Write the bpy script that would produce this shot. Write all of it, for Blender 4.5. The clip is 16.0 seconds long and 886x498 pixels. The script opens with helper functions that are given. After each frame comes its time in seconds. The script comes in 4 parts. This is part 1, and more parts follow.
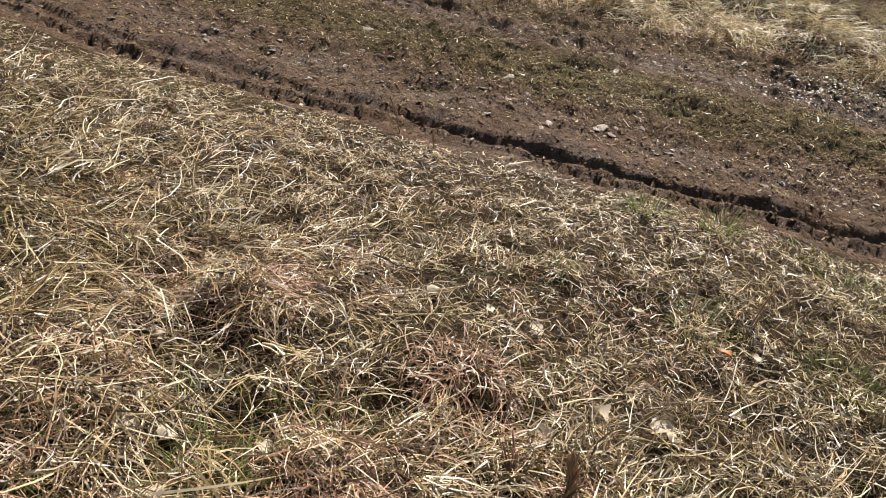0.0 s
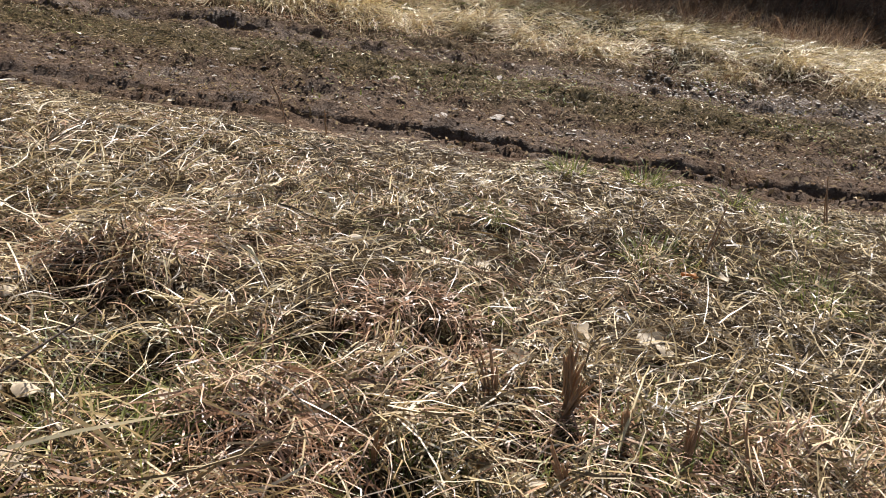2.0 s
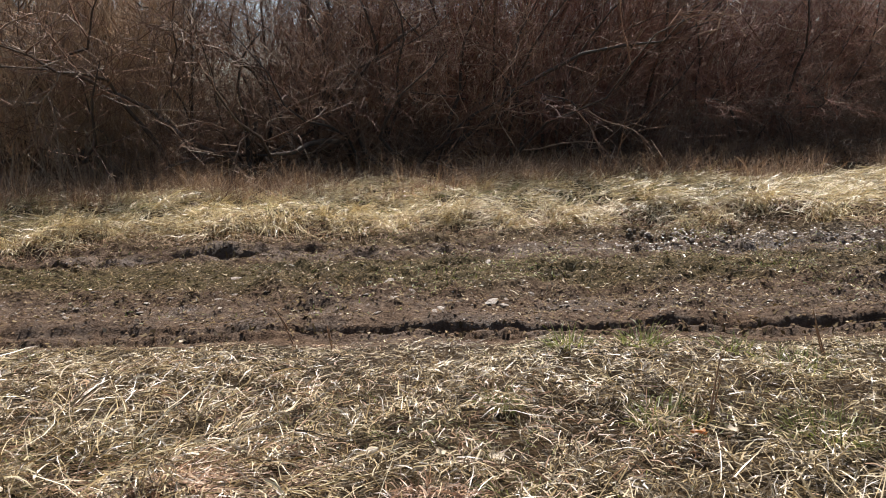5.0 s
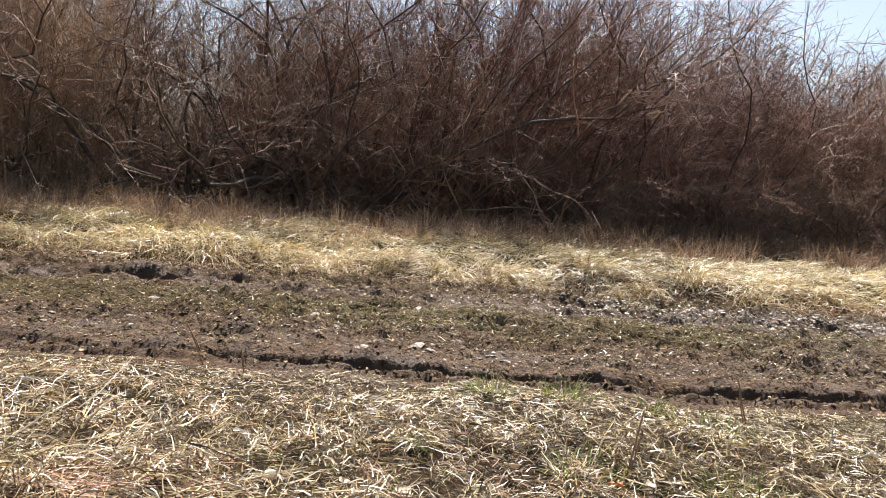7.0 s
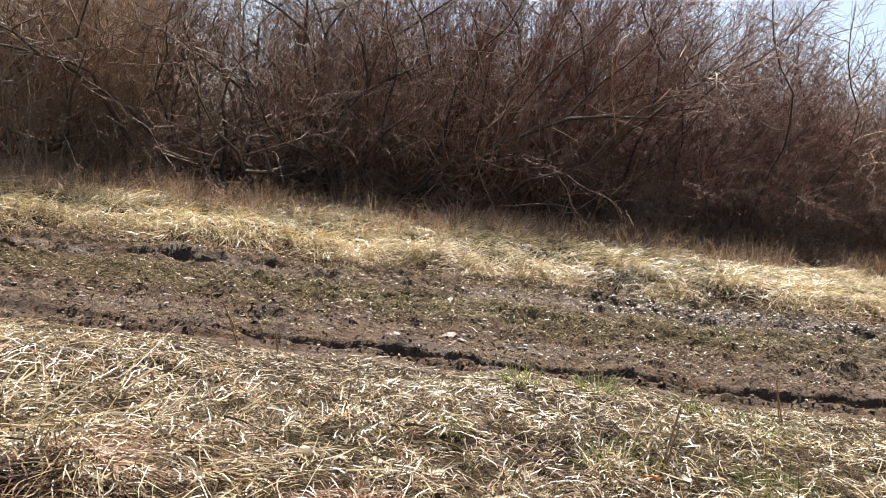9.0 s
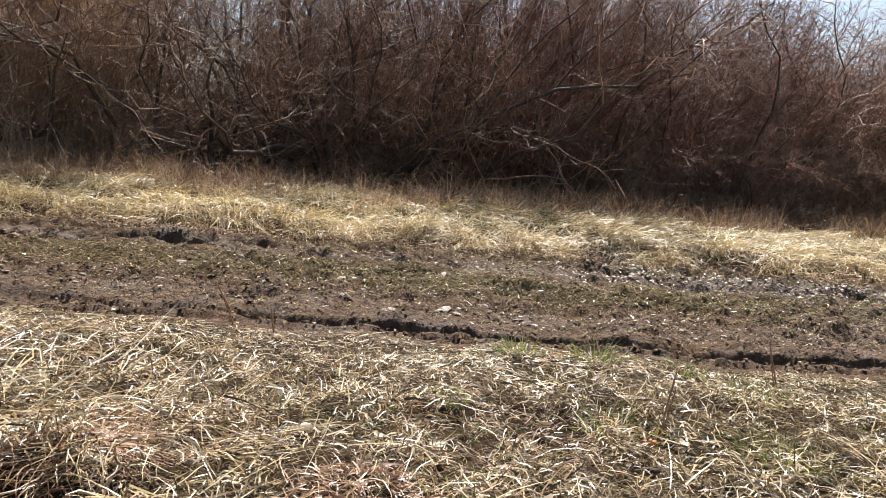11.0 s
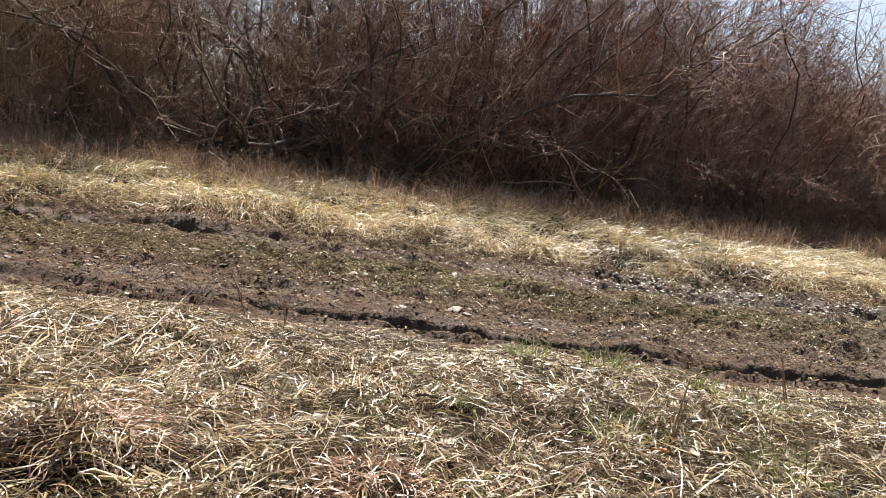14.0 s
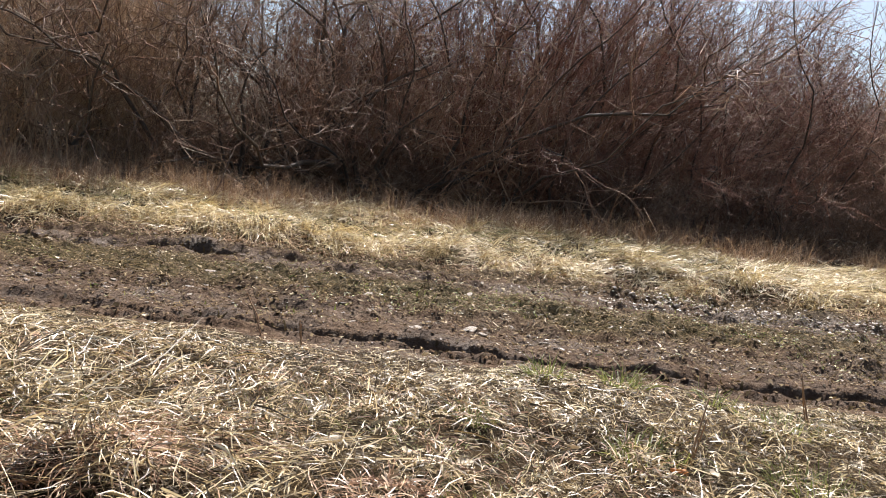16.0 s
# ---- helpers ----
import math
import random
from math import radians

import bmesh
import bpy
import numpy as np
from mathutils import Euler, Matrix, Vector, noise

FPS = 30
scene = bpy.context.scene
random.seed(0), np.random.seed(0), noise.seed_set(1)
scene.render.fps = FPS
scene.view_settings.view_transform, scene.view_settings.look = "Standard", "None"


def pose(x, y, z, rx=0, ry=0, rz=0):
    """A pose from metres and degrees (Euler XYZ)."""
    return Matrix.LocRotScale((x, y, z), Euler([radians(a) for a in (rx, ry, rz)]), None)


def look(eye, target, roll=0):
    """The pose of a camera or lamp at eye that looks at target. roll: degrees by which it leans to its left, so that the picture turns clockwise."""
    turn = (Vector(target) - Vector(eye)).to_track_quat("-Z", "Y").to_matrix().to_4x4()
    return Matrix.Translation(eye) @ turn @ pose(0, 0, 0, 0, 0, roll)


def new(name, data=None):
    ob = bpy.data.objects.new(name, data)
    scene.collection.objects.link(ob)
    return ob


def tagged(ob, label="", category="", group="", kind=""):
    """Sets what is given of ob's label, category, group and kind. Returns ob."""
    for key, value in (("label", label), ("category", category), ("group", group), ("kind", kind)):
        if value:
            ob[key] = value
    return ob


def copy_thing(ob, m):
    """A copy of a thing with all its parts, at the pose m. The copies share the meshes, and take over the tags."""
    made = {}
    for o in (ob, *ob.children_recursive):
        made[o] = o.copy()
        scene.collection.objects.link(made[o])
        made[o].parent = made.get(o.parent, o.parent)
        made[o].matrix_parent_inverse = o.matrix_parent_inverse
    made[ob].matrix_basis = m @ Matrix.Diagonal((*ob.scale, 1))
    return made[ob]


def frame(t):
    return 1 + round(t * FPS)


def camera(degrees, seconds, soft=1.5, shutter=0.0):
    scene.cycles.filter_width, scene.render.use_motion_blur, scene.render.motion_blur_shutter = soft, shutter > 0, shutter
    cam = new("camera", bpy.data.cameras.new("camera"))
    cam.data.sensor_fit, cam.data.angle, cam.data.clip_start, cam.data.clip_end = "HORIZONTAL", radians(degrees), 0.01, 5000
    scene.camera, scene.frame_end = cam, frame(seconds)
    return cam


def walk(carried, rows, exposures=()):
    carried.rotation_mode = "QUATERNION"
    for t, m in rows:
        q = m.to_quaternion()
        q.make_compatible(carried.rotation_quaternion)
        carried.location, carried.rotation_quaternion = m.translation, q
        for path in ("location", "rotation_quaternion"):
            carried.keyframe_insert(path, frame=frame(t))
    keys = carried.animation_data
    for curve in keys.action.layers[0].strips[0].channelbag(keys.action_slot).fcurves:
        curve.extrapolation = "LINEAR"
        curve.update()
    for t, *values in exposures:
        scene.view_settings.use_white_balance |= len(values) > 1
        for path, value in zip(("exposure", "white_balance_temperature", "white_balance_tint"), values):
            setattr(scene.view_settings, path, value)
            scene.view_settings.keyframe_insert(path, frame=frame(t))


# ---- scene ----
cam = camera(57.9, 16.0, soft=1.0)
PATH = [
    (0, (0.229, 0.47, 1.4), (0.224, 2.196, 0.389), 10.7),
    (0.5, (0.106, 0.589, 1.223), (0.282, 2.396, 0.383), 12.8),
    (1, (0.127, 0.575, 1.047), (0.418, 2.398, 0.279), 12.9),
    (1.5, (0.14, 0.573, 0.926), (0.503, 2.391, 0.177), 13.5),
    (2, (0.162, 0.598, 0.834), (0.434, 2.43, 0.079), 8.3),
    (2.5, (0.145, 0.619, 0.779), (0.335, 2.481, 0.073), 2.6),
    (3, (0.138, 0.622, 0.75), (0.386, 2.52, 0.168), 1.0),
    (3.5, (0.138, 0.598, 0.725), (0.543, 2.443, 0.066), 1.8),
    (4, (0.169, 0.534, 0.77), (0.417, 2.422, 0.158), -0.7),
    (4.5, (0.168, 0.495, 0.833), (0.384, 2.412, 0.305), -1.8),
    (5, (0.174, 0.488, 0.933), (0.415, 2.445, 0.6), -1.8),
    (5.2, (0.17, 0.488, 0.937), (0.465, 2.442, 0.626), 0.5),
    (7.3, (0.212, 0.568, 0.789), (0.604, 2.522, 0.626), 5.5),
    (7.5, (0.203, 0.565, 0.784), (0.59, 2.521, 0.618), 6.1),
    (8, (0.192, 0.561, 0.78), (0.551, 2.52, 0.598), 6.5),
    (8.5, (0.189, 0.572, 0.771), (0.525, 2.535, 0.59), 6.4),
    (9, (0.182, 0.577, 0.764), (0.508, 2.541, 0.579), 6.6),
    (11.5, (0.174, 0.576, 0.758), (0.536, 2.527, 0.504), 4.6),
    (12, (0.176, 0.583, 0.754), (0.546, 2.531, 0.497), 4.6),
    (12.5, (0.169, 0.583, 0.75), (0.548, 2.529, 0.493), 5.3),
    (13, (0.165, 0.584, 0.749), (0.543, 2.531, 0.492), 5.9),
    (13.5, (0.15, 0.582, 0.744), (0.518, 2.531, 0.492), 7.4),
    (14, (0.144, 0.581, 0.743), (0.48, 2.538, 0.503), 7.5),
    (14.5, (0.134, 0.578, 0.744), (0.447, 2.541, 0.517), 7.7),
    (15, (0.139, 0.574, 0.749), (0.44, 2.54, 0.538), 7.0),
    (15.5, (0.14, 0.574, 0.747), (0.437, 2.542, 0.55), 6.8),
    (16, (0.141, 0.58, 0.743), (0.436, 2.548, 0.548), 7.0),
]
walk(cam, [(t, look(eye, target, roll)) for t, eye, target, roll in PATH],
     [(0.0, 0.86), (1.5, 0.82), (3.0, 0.78), (5.0, 0.88), (7.4, 1.36), (9.0, 1.36), (12.0, 1.20), (16.0, 1.22)])

# ---- light ----
SUN_AZ, SUN_EL = 15.0, 52.0          # degrees right of straight ahead, degrees above the horizon
world = bpy.data.worlds.new("sky")
scene.world = world
world.use_nodes = True
wn, wl = world.node_tree.nodes, world.node_tree.links
wn.clear()
w_out = wn.new("ShaderNodeOutputWorld")
w_bg = wn.new("ShaderNodeBackground")
w_sky = wn.new("ShaderNodeTexSky")
w_sky.sky_type = "NISHITA"
w_sky.sun_disc = False
w_sky.sun_elevation = radians(SUN_EL)
w_sky.sun_rotation = radians(SUN_AZ)
w_sky.air_density, w_sky.dust_density, w_sky.ozone_density = 1.0, 1.6, 1.0
w_bg.inputs["Strength"].default_value = 0.058
wl.new(w_sky.outputs[0], w_bg.inputs["Color"])
wl.new(w_bg.outputs[0], w_out.inputs["Surface"])
sun_data = bpy.data.lights.new("sun", "SUN")
sun_data.energy, sun_data.angle, sun_data.color = 5.0, radians(0.53), (1.0, 0.935, 0.885)
sun = new("sun", sun_data)
sd = Vector((math.sin(radians(SUN_AZ)) * math.cos(radians(SUN_EL)), math.cos(radians(SUN_AZ)) * math.cos(radians(SUN_EL)), math.sin(radians(SUN_EL))))
sun.matrix_basis = look(tuple(sd * 60), (0, 0, 0))


# ---- materials ----
def material(name, roughness=0.8):
    m = bpy.data.materials.new(name)
    m.use_nodes = True
    n, l = m.node_tree.nodes, m.node_tree.links
    b = n["Principled BSDF"]
    b.inputs["Roughness"].default_value = roughness
    return m, n, l, b


def ramp(n, stops):
    r = n.new("ShaderNodeValToRGB")
    while len(r.color_ramp.elements) < len(stops):
        r.color_ramp.elements.new(0.5)
    for e, (p, c) in zip(r.color_ramp.elements, stops):
        e.position, e.color = p, (*c, 1)
    return r


def noise_tex(n, l, scale, detail=6, rough=0.6, coord=None):
    t = n.new("ShaderNodeTexNoise")
    t.inputs["Scale"].default_value = scale
    t.inputs["Detail"].default_value = detail
    t.inputs["Roughness"].default_value = rough
    if coord is not None:
        l.new(coord, t.inputs["Vector"])
    return t


def mix_rgb(n, l, fac, a, b, blend="MIX"):
    x = n.new("ShaderNodeMix")
    x.data_type, x.blend_type = "RGBA", blend
    for sock, v in ((x.inputs[0], fac), (x.inputs[6], a), (x.inputs[7], b)):
        if isinstance(v, (int, float)):
            sock.default_value = v
        elif isinstance(v, tuple):
            sock.default_value = (*v, 1)
        else:
            l.new(v, sock)
    return x.outputs[2]


def math_node(n, l, op, a, b=0.0, c=None):
    x = n.new("ShaderNodeMath")
    x.operation = op
    for i, v in enumerate((a, b, c)):
        if v is None:
            continue
        if isinstance(v, (int, float)):
            x.inputs[i].default_value = v
        else:
            l.new(v, x.inputs[i])
    return x.outputs[0]


def bump(n, l, height, strength, distance, b):
    x = n.new("ShaderNodeBump")
    x.inputs["Strength"].default_value, x.inputs["Distance"].default_value = strength, distance
    l.new(height, x.inputs["Height"])
    l.new(x.outputs[0], b.inputs["Normal"])


def blade_material(name, stops, translucency=0.45, roughness=0.55, patch=None, patch_scale=1.2, gloss=0.5):
    """Leaves and straw: each island its own tint, light passing through from behind; patch tints drift over metres."""
    m, n, l, b = material(name, roughness)
    geo = n.new("ShaderNodeNewGeometry")
    r = ramp(n, stops)
    l.new(geo.outputs["Random Per Island"], r.inputs[0])
    col = r.outputs[0]
    if patch:
        co = n.new("ShaderNodeTexCoord")
        t = noise_tex(n, l, patch_scale, 3, 0.6, co.outputs["Object"])
        f = math_node(n, l, "MULTIPLY_ADD", t.outputs[0], 3.0, -1.2)
        cl = n.new("ShaderNodeClamp")
        l.new(f, cl.inputs[0])
        col = mix_rgb(n, l, cl.outputs[0], col, mix_rgb(n, l, 1.0, col, patch, "MULTIPLY"))
    l.new(col, b.inputs["Base Color"])
    tr = n.new("ShaderNodeBsdfTranslucent")
    l.new(col, tr.inputs["Color"])
    mx = n.new("ShaderNodeMixShader")
    mx.inputs[0].default_value = translucency
    l.new(b.outputs[0], mx.inputs[1])
    l.new(tr.outputs[0], mx.inputs[2])
    l.new(mx.outputs[0], n["Material Output"].inputs["Surface"])
    b.inputs["Specular IOR Level"].default_value = gloss
    return m


STRAW = blade_material("straw", [(0.0, (0.05, 0.033, 0.012)), (0.45, (0.135, 0.088, 0.034)), (0.70, (0.44, 0.32, 0.15)), (0.86, (0.73, 0.59, 0.36)), (1.0, (0.90, 0.80, 0.60))],
                       0.16, 0.38, (0.66, 0.60, 0.46), 1.1, 0.45)
STRAW_RED = blade_material("russet_straw", [(0.0, (0.11, 0.055, 0.03)), (0.45, (0.29, 0.160, 0.085)), (0.8, (0.56, 0.35, 0.215)), (1.0, (0.80, 0.60, 0.43))], 0.18, 0.4)
STRAW_PALE = blade_material("verge_straw", [(0.0, (0.14, 0.09, 0.04)), (0.30, (0.40, 0.30, 0.15)), (0.65, (0.70, 0.58, 0.34)), (1.0, (0.90, 0.82, 0.60))],
                            0.26, 0.40, (0.86, 0.77, 0.50), 0.9, 0.45)
GREEN = blade_material("green_blade", [(0.0, (0.085, 0.105, 0.018)), (0.5, (0.175, 0.20, 0.042)), (1.0, (0.31, 0.31, 0.10))], 0.45, 0.45)
LITTER = blade_material("brown_litter", [(0.0, (0.022, 0.015, 0.006)), (0.45, (0.065, 0.045, 0.018)), (0.8, (0.17, 0.118, 0.052)), (0.95, (0.36, 0.27, 0.14)), (1.0, (0.62, 0.50, 0.30))], 0.15, 0.6, gloss=0.25)
TURF = blade_material("trampled_turf", [(0.0, (0.035, 0.023, 0.011)), (0.5, (0.105, 0.070, 0.032)), (0.85, (0.19, 0.130, 0.064)), (0.96, (0.30, 0.22, 0.13)), (1.0, (0.50, 0.41, 0.30))], 0.15, 0.7, (0.95, 0.92, 0.65), 1.6, 0.12)
WEED = blade_material("brown_weed", [(0.0, (0.16, 0.085, 0.045)), (0.5, (0.38, 0.23, 0.13)), (1.0, (0.62, 0.46, 0.30))], 0.3, 0.7, (0.62, 0.60, 0.58), 2.2)
LEAF = blade_material("dead_leaf", [(0.0, (0.36, 0.26, 0.15)), (0.4, (0.54, 0.44, 0.31)), (1.0, (0.72, 0.64, 0.50))], 0.3, 0.6)
LEAF_RUST = blade_material("rust_leaf", [(0.0, (0.38, 0.17, 0.06)), (1.0, (0.55, 0.28, 0.11))], 0.35, 0.6)


def soil_material(name):
    m, n, l, b = material(name, 0.9)
    co = n.new("ShaderNodeTexCoord").outputs["Object"]
    big, fine, grit = noise_tex(n, l, 1.6, 5, 0.6, co), noise_tex(n, l, 22, 8, 0.7, co), noise_tex(n, l, 140, 4, 0.7, co)
    r = ramp(n, [(0.25, (0.020, 0.013, 0.007)), (0.5, (0.042, 0.028, 0.015)), (0.75, (0.085, 0.058, 0.030))])
    l.new(fine.outputs[0], r.inputs[0])
    r2 = ramp(n, [(0.35, (0.75, 0.78, 0.6)), (0.65, (1.1, 1.0, 0.9))])
    l.new(big.outputs[0], r2.inputs[0])
    l.new(mix_rgb(n, l, 1.0, r.outputs[0], r2.outputs[0], "MULTIPLY"), b.inputs["Base Color"])
    h = math_node(n, l, "ADD", fine.outputs[0], math_node(n, l, "MULTIPLY", grit.outputs[0], 0.35))
    bump(n, l, h, 0.9, 0.02, b)
    b.inputs["Specular IOR Level"].default_value = 0.08
    return m


def mud_material(name):
    """Wet brown mud, drier and crumbly on the crown; attributes: turf (moss and dead grass), wet (standing water film)."""
    m, n, l, b = material(name, 0.7)
    co = n.new("ShaderNodeTexCoord").outputs["Object"]
    turf, wet = n.new("ShaderNodeAttribute"), n.new("ShaderNodeAttribute")
    turf.attribute_name, wet.attribute_name = "turf", "wet"
    big, mid, fine, grit = noise_tex(n, l, 2.2, 4, 0.6, co), noise_tex(n, l, 11, 6, 0.65, co), noise_tex(n, l, 45, 7, 0.7, co), noise_tex(n, l, 190, 4, 0.7, co)
    mud = ramp(n, [(0.30, (0.038, 0.023, 0.014)), (0.5, (0.095, 0.060, 0.038)), (0.68, (0.20, 0.136, 0.090))])
    l.new(math_node(n, l, "MULTIPLY_ADD", mid.outputs[0], 0.5, math_node(n, l, "MULTIPLY", fine.outputs[0], 0.5)), mud.inputs[0])
    moss = ramp(n, [(0.35, (0.028, 0.021, 0.009)), (0.5, (0.066, 0.052, 0.022)), (0.65, (0.14, 0.105, 0.05))])
    l.new(fine.outputs[0], moss.inputs[0])
    tf = math_node(n, l, "MULTIPLY_ADD", mid.outputs[0], 1.6, -0.85)
    tf = math_node(n, l, "ADD", tf, turf.outputs["Fac"])
    cl = n.new("ShaderNodeClamp")
    l.new(tf, cl.inputs[0])
    tf = math_node(n, l, "MULTIPLY", cl.outputs[0], turf.outputs["Fac"])
    col = mix_rgb(n, l, tf, mud.outputs[0], moss.outputs[0])
    wf = math_node(n, l, "MULTIPLY_ADD", big.outputs[0], 2.4, -0.9)
    wf = math_node(n, l, "ADD", wf, math_node(n, l, "MULTIPLY_ADD", fine.outputs[0], 0.8, -0.4))
    wc = n.new("ShaderNodeClamp")
    l.new(wf, wc.inputs[0])
    wf = math_node(n, l, "MULTIPLY", wc.outputs[0], wet.outputs["Fac"])
    col = mix_rgb(n, l, math_node(n, l, "MULTIPLY", wf, 0.45), col, (0.05, 0.038, 0.028))
    l.new(col, b.inputs["Base Color"])
    l.new(math_node(n, l, "MULTIPLY_ADD", wf, -0.52, 0.85), b.inputs["Roughness"])
    l.new(math_node(n, l, "MULTIPLY_ADD", wf, 0.5, 0.06), b.inputs["Specular IOR Level"])
    h = math_node(n, l, "ADD", mid.outputs[0], math_node(n, l, "MULTIPLY_ADD", fine.outputs[0], 0.55, math_node(n, l, "MULTIPLY", grit.outputs[0], 0.15)))
    bump(n, l, h, 1.0, 0.035, b)
    return m


def bark_material(name, stops, rough=0.6):
    m, n, l, b = material(name, rough)
    geo = n.new("ShaderNodeNewGeometry")
    co = n.new("ShaderNodeTexCoord").outputs["Object"]
    r = ramp(n, stops)
    l.new(geo.outputs["Random Per Island"], r.inputs[0])
    fine = noise_tex(n, l, 60, 5, 0.7, co)
    r2 = ramp(n, [(0.3, (0.55, 0.55, 0.55)), (0.6, (1.0, 1.0, 1.0)), (0.75, (1.5, 1.5, 1.45))])
    l.new(fine.outputs[0], r2.inputs[0])
    info = n.new("ShaderNodeObjectInfo")
    r3 = ramp(n, [(0.0, (0.8, 0.82, 0.85)), (1.0, (1.15, 1.05, 0.95))])
    l.new(info.outputs["Random"], r3.inputs[0])
    col = mix_rgb(n, l, 1.0, r.outputs[0], r2.outputs[0], "MULTIPLY")
    l.new(mix_rgb(n, l, 1.0, col, r3.outputs[0], "MULTIPLY"), b.inputs["Base Color"])
    bump(n, l, fine.outputs[0], 0.6, 0.01, b)
    b.inputs["Specular IOR Level"].default_value = 0.18
    return m


BARK = bark_material("grey_bark", [(0.0, (0.06, 0.046, 0.037)), (0.6, (0.12, 0.096, 0.078)), (1.0, (0.24, 0.20, 0.165))])
TWIG_RED = bark_material("red_brown_twig", [(0.0, (0.165, 0.080, 0.056)), (0.6, (0.36, 0.182, 0.128)), (0.9, (0.37, 0.235, 0.178)), (0.97, (0.58, 0.47, 0.37))], 0.6)
TWIG_GREY = bark_material("grey_brown_twig", [(0.0, (0.15, 0.09, 0.06)), (0.6, (0.34, 0.21, 0.14)), (0.9, (0.38, 0.275, 0.20)), (0.97, (0.46, 0.37, 0.28))], 0.6)
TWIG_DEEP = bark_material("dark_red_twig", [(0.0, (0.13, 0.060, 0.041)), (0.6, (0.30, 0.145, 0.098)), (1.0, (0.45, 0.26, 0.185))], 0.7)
# Tan bark raised in brightness: the sun on the left shoots is in the colour.
TWIG_SUNLIT_TAN = bark_material("sunlit_tan_twig", [(0.0, (0.36, 0.24, 0.14)), (0.6, (0.64, 0.46, 0.30)), (1.0, (0.85, 0.70, 0.50))], 0.45)


def stone_material(name, stops, rough=0.42, gloss=0.5):
    m, n, l, b = material(name, rough)
    b.inputs["Specular IOR Level"].default_value = gloss
    co = n.new("ShaderNodeTexCoord").outputs["Object"]
    info, geo = n.new("ShaderNodeObjectInfo"), n.new("ShaderNodeNewGeometry")
    r = ramp(n, stops)
    l.new(math_node(n, l, "FRACT", math_node(n, l, "ADD", info.outputs["Random"], geo.outputs["Random Per Island"])), r.inputs[0])
    t = noise_tex(n, l, 35, 6, 0.7, co)
    dirt = ramp(n, [(0.40, (0.35, 0.28, 0.22)), (0.58, (1, 1, 1))])
    l.new(t.outputs[0], dirt.inputs[0])
    l.new(mix_rgb(n, l, 1.0, r.outputs[0], dirt.outputs[0], "MULTIPLY"), b.inputs["Base Color"])
    bump(n, l, t.outputs[0], 0.6, 0.01, b)
    return m


STONE = stone_material("pale_stone", [(0.0, (0.20, 0.155, 0.12)), (0.5, (0.38, 0.32, 0.265)), (1.0, (0.62, 0.56, 0.49))])
CLOD = stone_material("mud_clod", [(0.0, (0.058, 0.038, 0.022)), (0.6, (0.125, 0.083, 0.051)), (1.0, (0.24, 0.168, 0.108))], 0.95, 0.08)
SOIL = soil_material("thatch_soil")
MUD = mud_material("track_mud")

# ---- the lie of the land ----
rng = np.random.default_rng(11)
LATTICE = rng.random((256, 256))


def vnoise(x, y, scale, shift=0.0):
    """Smooth value noise in 0..1; scale in metres."""
    x, y = np.asarray(x, float) / scale + 31.7 + shift, np.asarray(y, float) / scale + 17.3 - shift
    ix, iy = np.floor(x).astype(int), np.floor(y).astype(int)
    fx, fy = x - ix, y - iy
    fx, fy = fx * fx * (3 - 2 * fx), fy * fy * (3 - 2 * fy)
    g = lambda a, b: LATTICE[a % 256, b % 256]
    return (g(ix, iy) * (1 - fx) + g(ix + 1, iy) * fx) * (1 - fy) + (g(ix, iy + 1) * (1 - fx) + g(ix + 1, iy + 1) * fx) * fy


def smooth(e0, e1, v):
    t = np.clip((v - e0) / (e1 - e0), 0, 1)
    return t * t * (3 - 2 * t)


def near_rut(x):
    """Centre line of the near wheel rut."""
    x = np.asarray(x, float)
    c = np.clip(x, -3.0, 4.0)
    return 3.985 - 0.213 * c + 0.02 * c * c + np.where(x > 4, -0.075 * (x - 4), 0) + np.where(x < -3, -0.355 * (x + 3), 0)


def verge_line(x):
    """Where the mud ends and the rough verge begins."""
    x = np.asarray(x, float)
    far = np.maximum(near_rut(x) + 2.05, 6.80 - 0.22 * np.clip(-x - 1.2, 0, 1.5) - 0.26 * smooth(1.0, 1.8, x) - 0.48 * smooth(3.4, 4.1, x))
    return far + 0.5 * (vnoise(x, 0 * x, 0.55, 3) - 0.5)


def bell(v, c, w):
    return np.exp(-((v - c) / w) ** 2)


MOUNDS = [(-0.30, 2.34, 0.08, 0.14), (0.34, 2.17, 0.08, 0.13), (0.05, 1.74, 0.09, 0.12), (0.66, 1.72, 0.08, 0.15), (0.98, 1.58, 0.07, 0.15), (-0.62, 1.85, 0.08, 0.2)]
HOLLOWS = [(-0.577, 2.36, 0.06, 0.09), (-0.479, 2.02, 0.05, 0.07), (0.167, 2.05, 0.08, 0.09), (0.42, 2.04, 0.05, 0.06), (-0.174, 1.88, 0.06, 0.09), (0.13, 1.90, 0.05, 0.06),
           (1.148, 2.23, 0.05, 0.06), (1.41, 2.0, 0.07, 0.09), (-0.37, 2.18, 0.05, 0.07), (1.63, 2.46, 0.05, 0.07), (0.52, 1.70, 0.05, 0.08), (0.28, 1.60, 0.05, 0.08)]


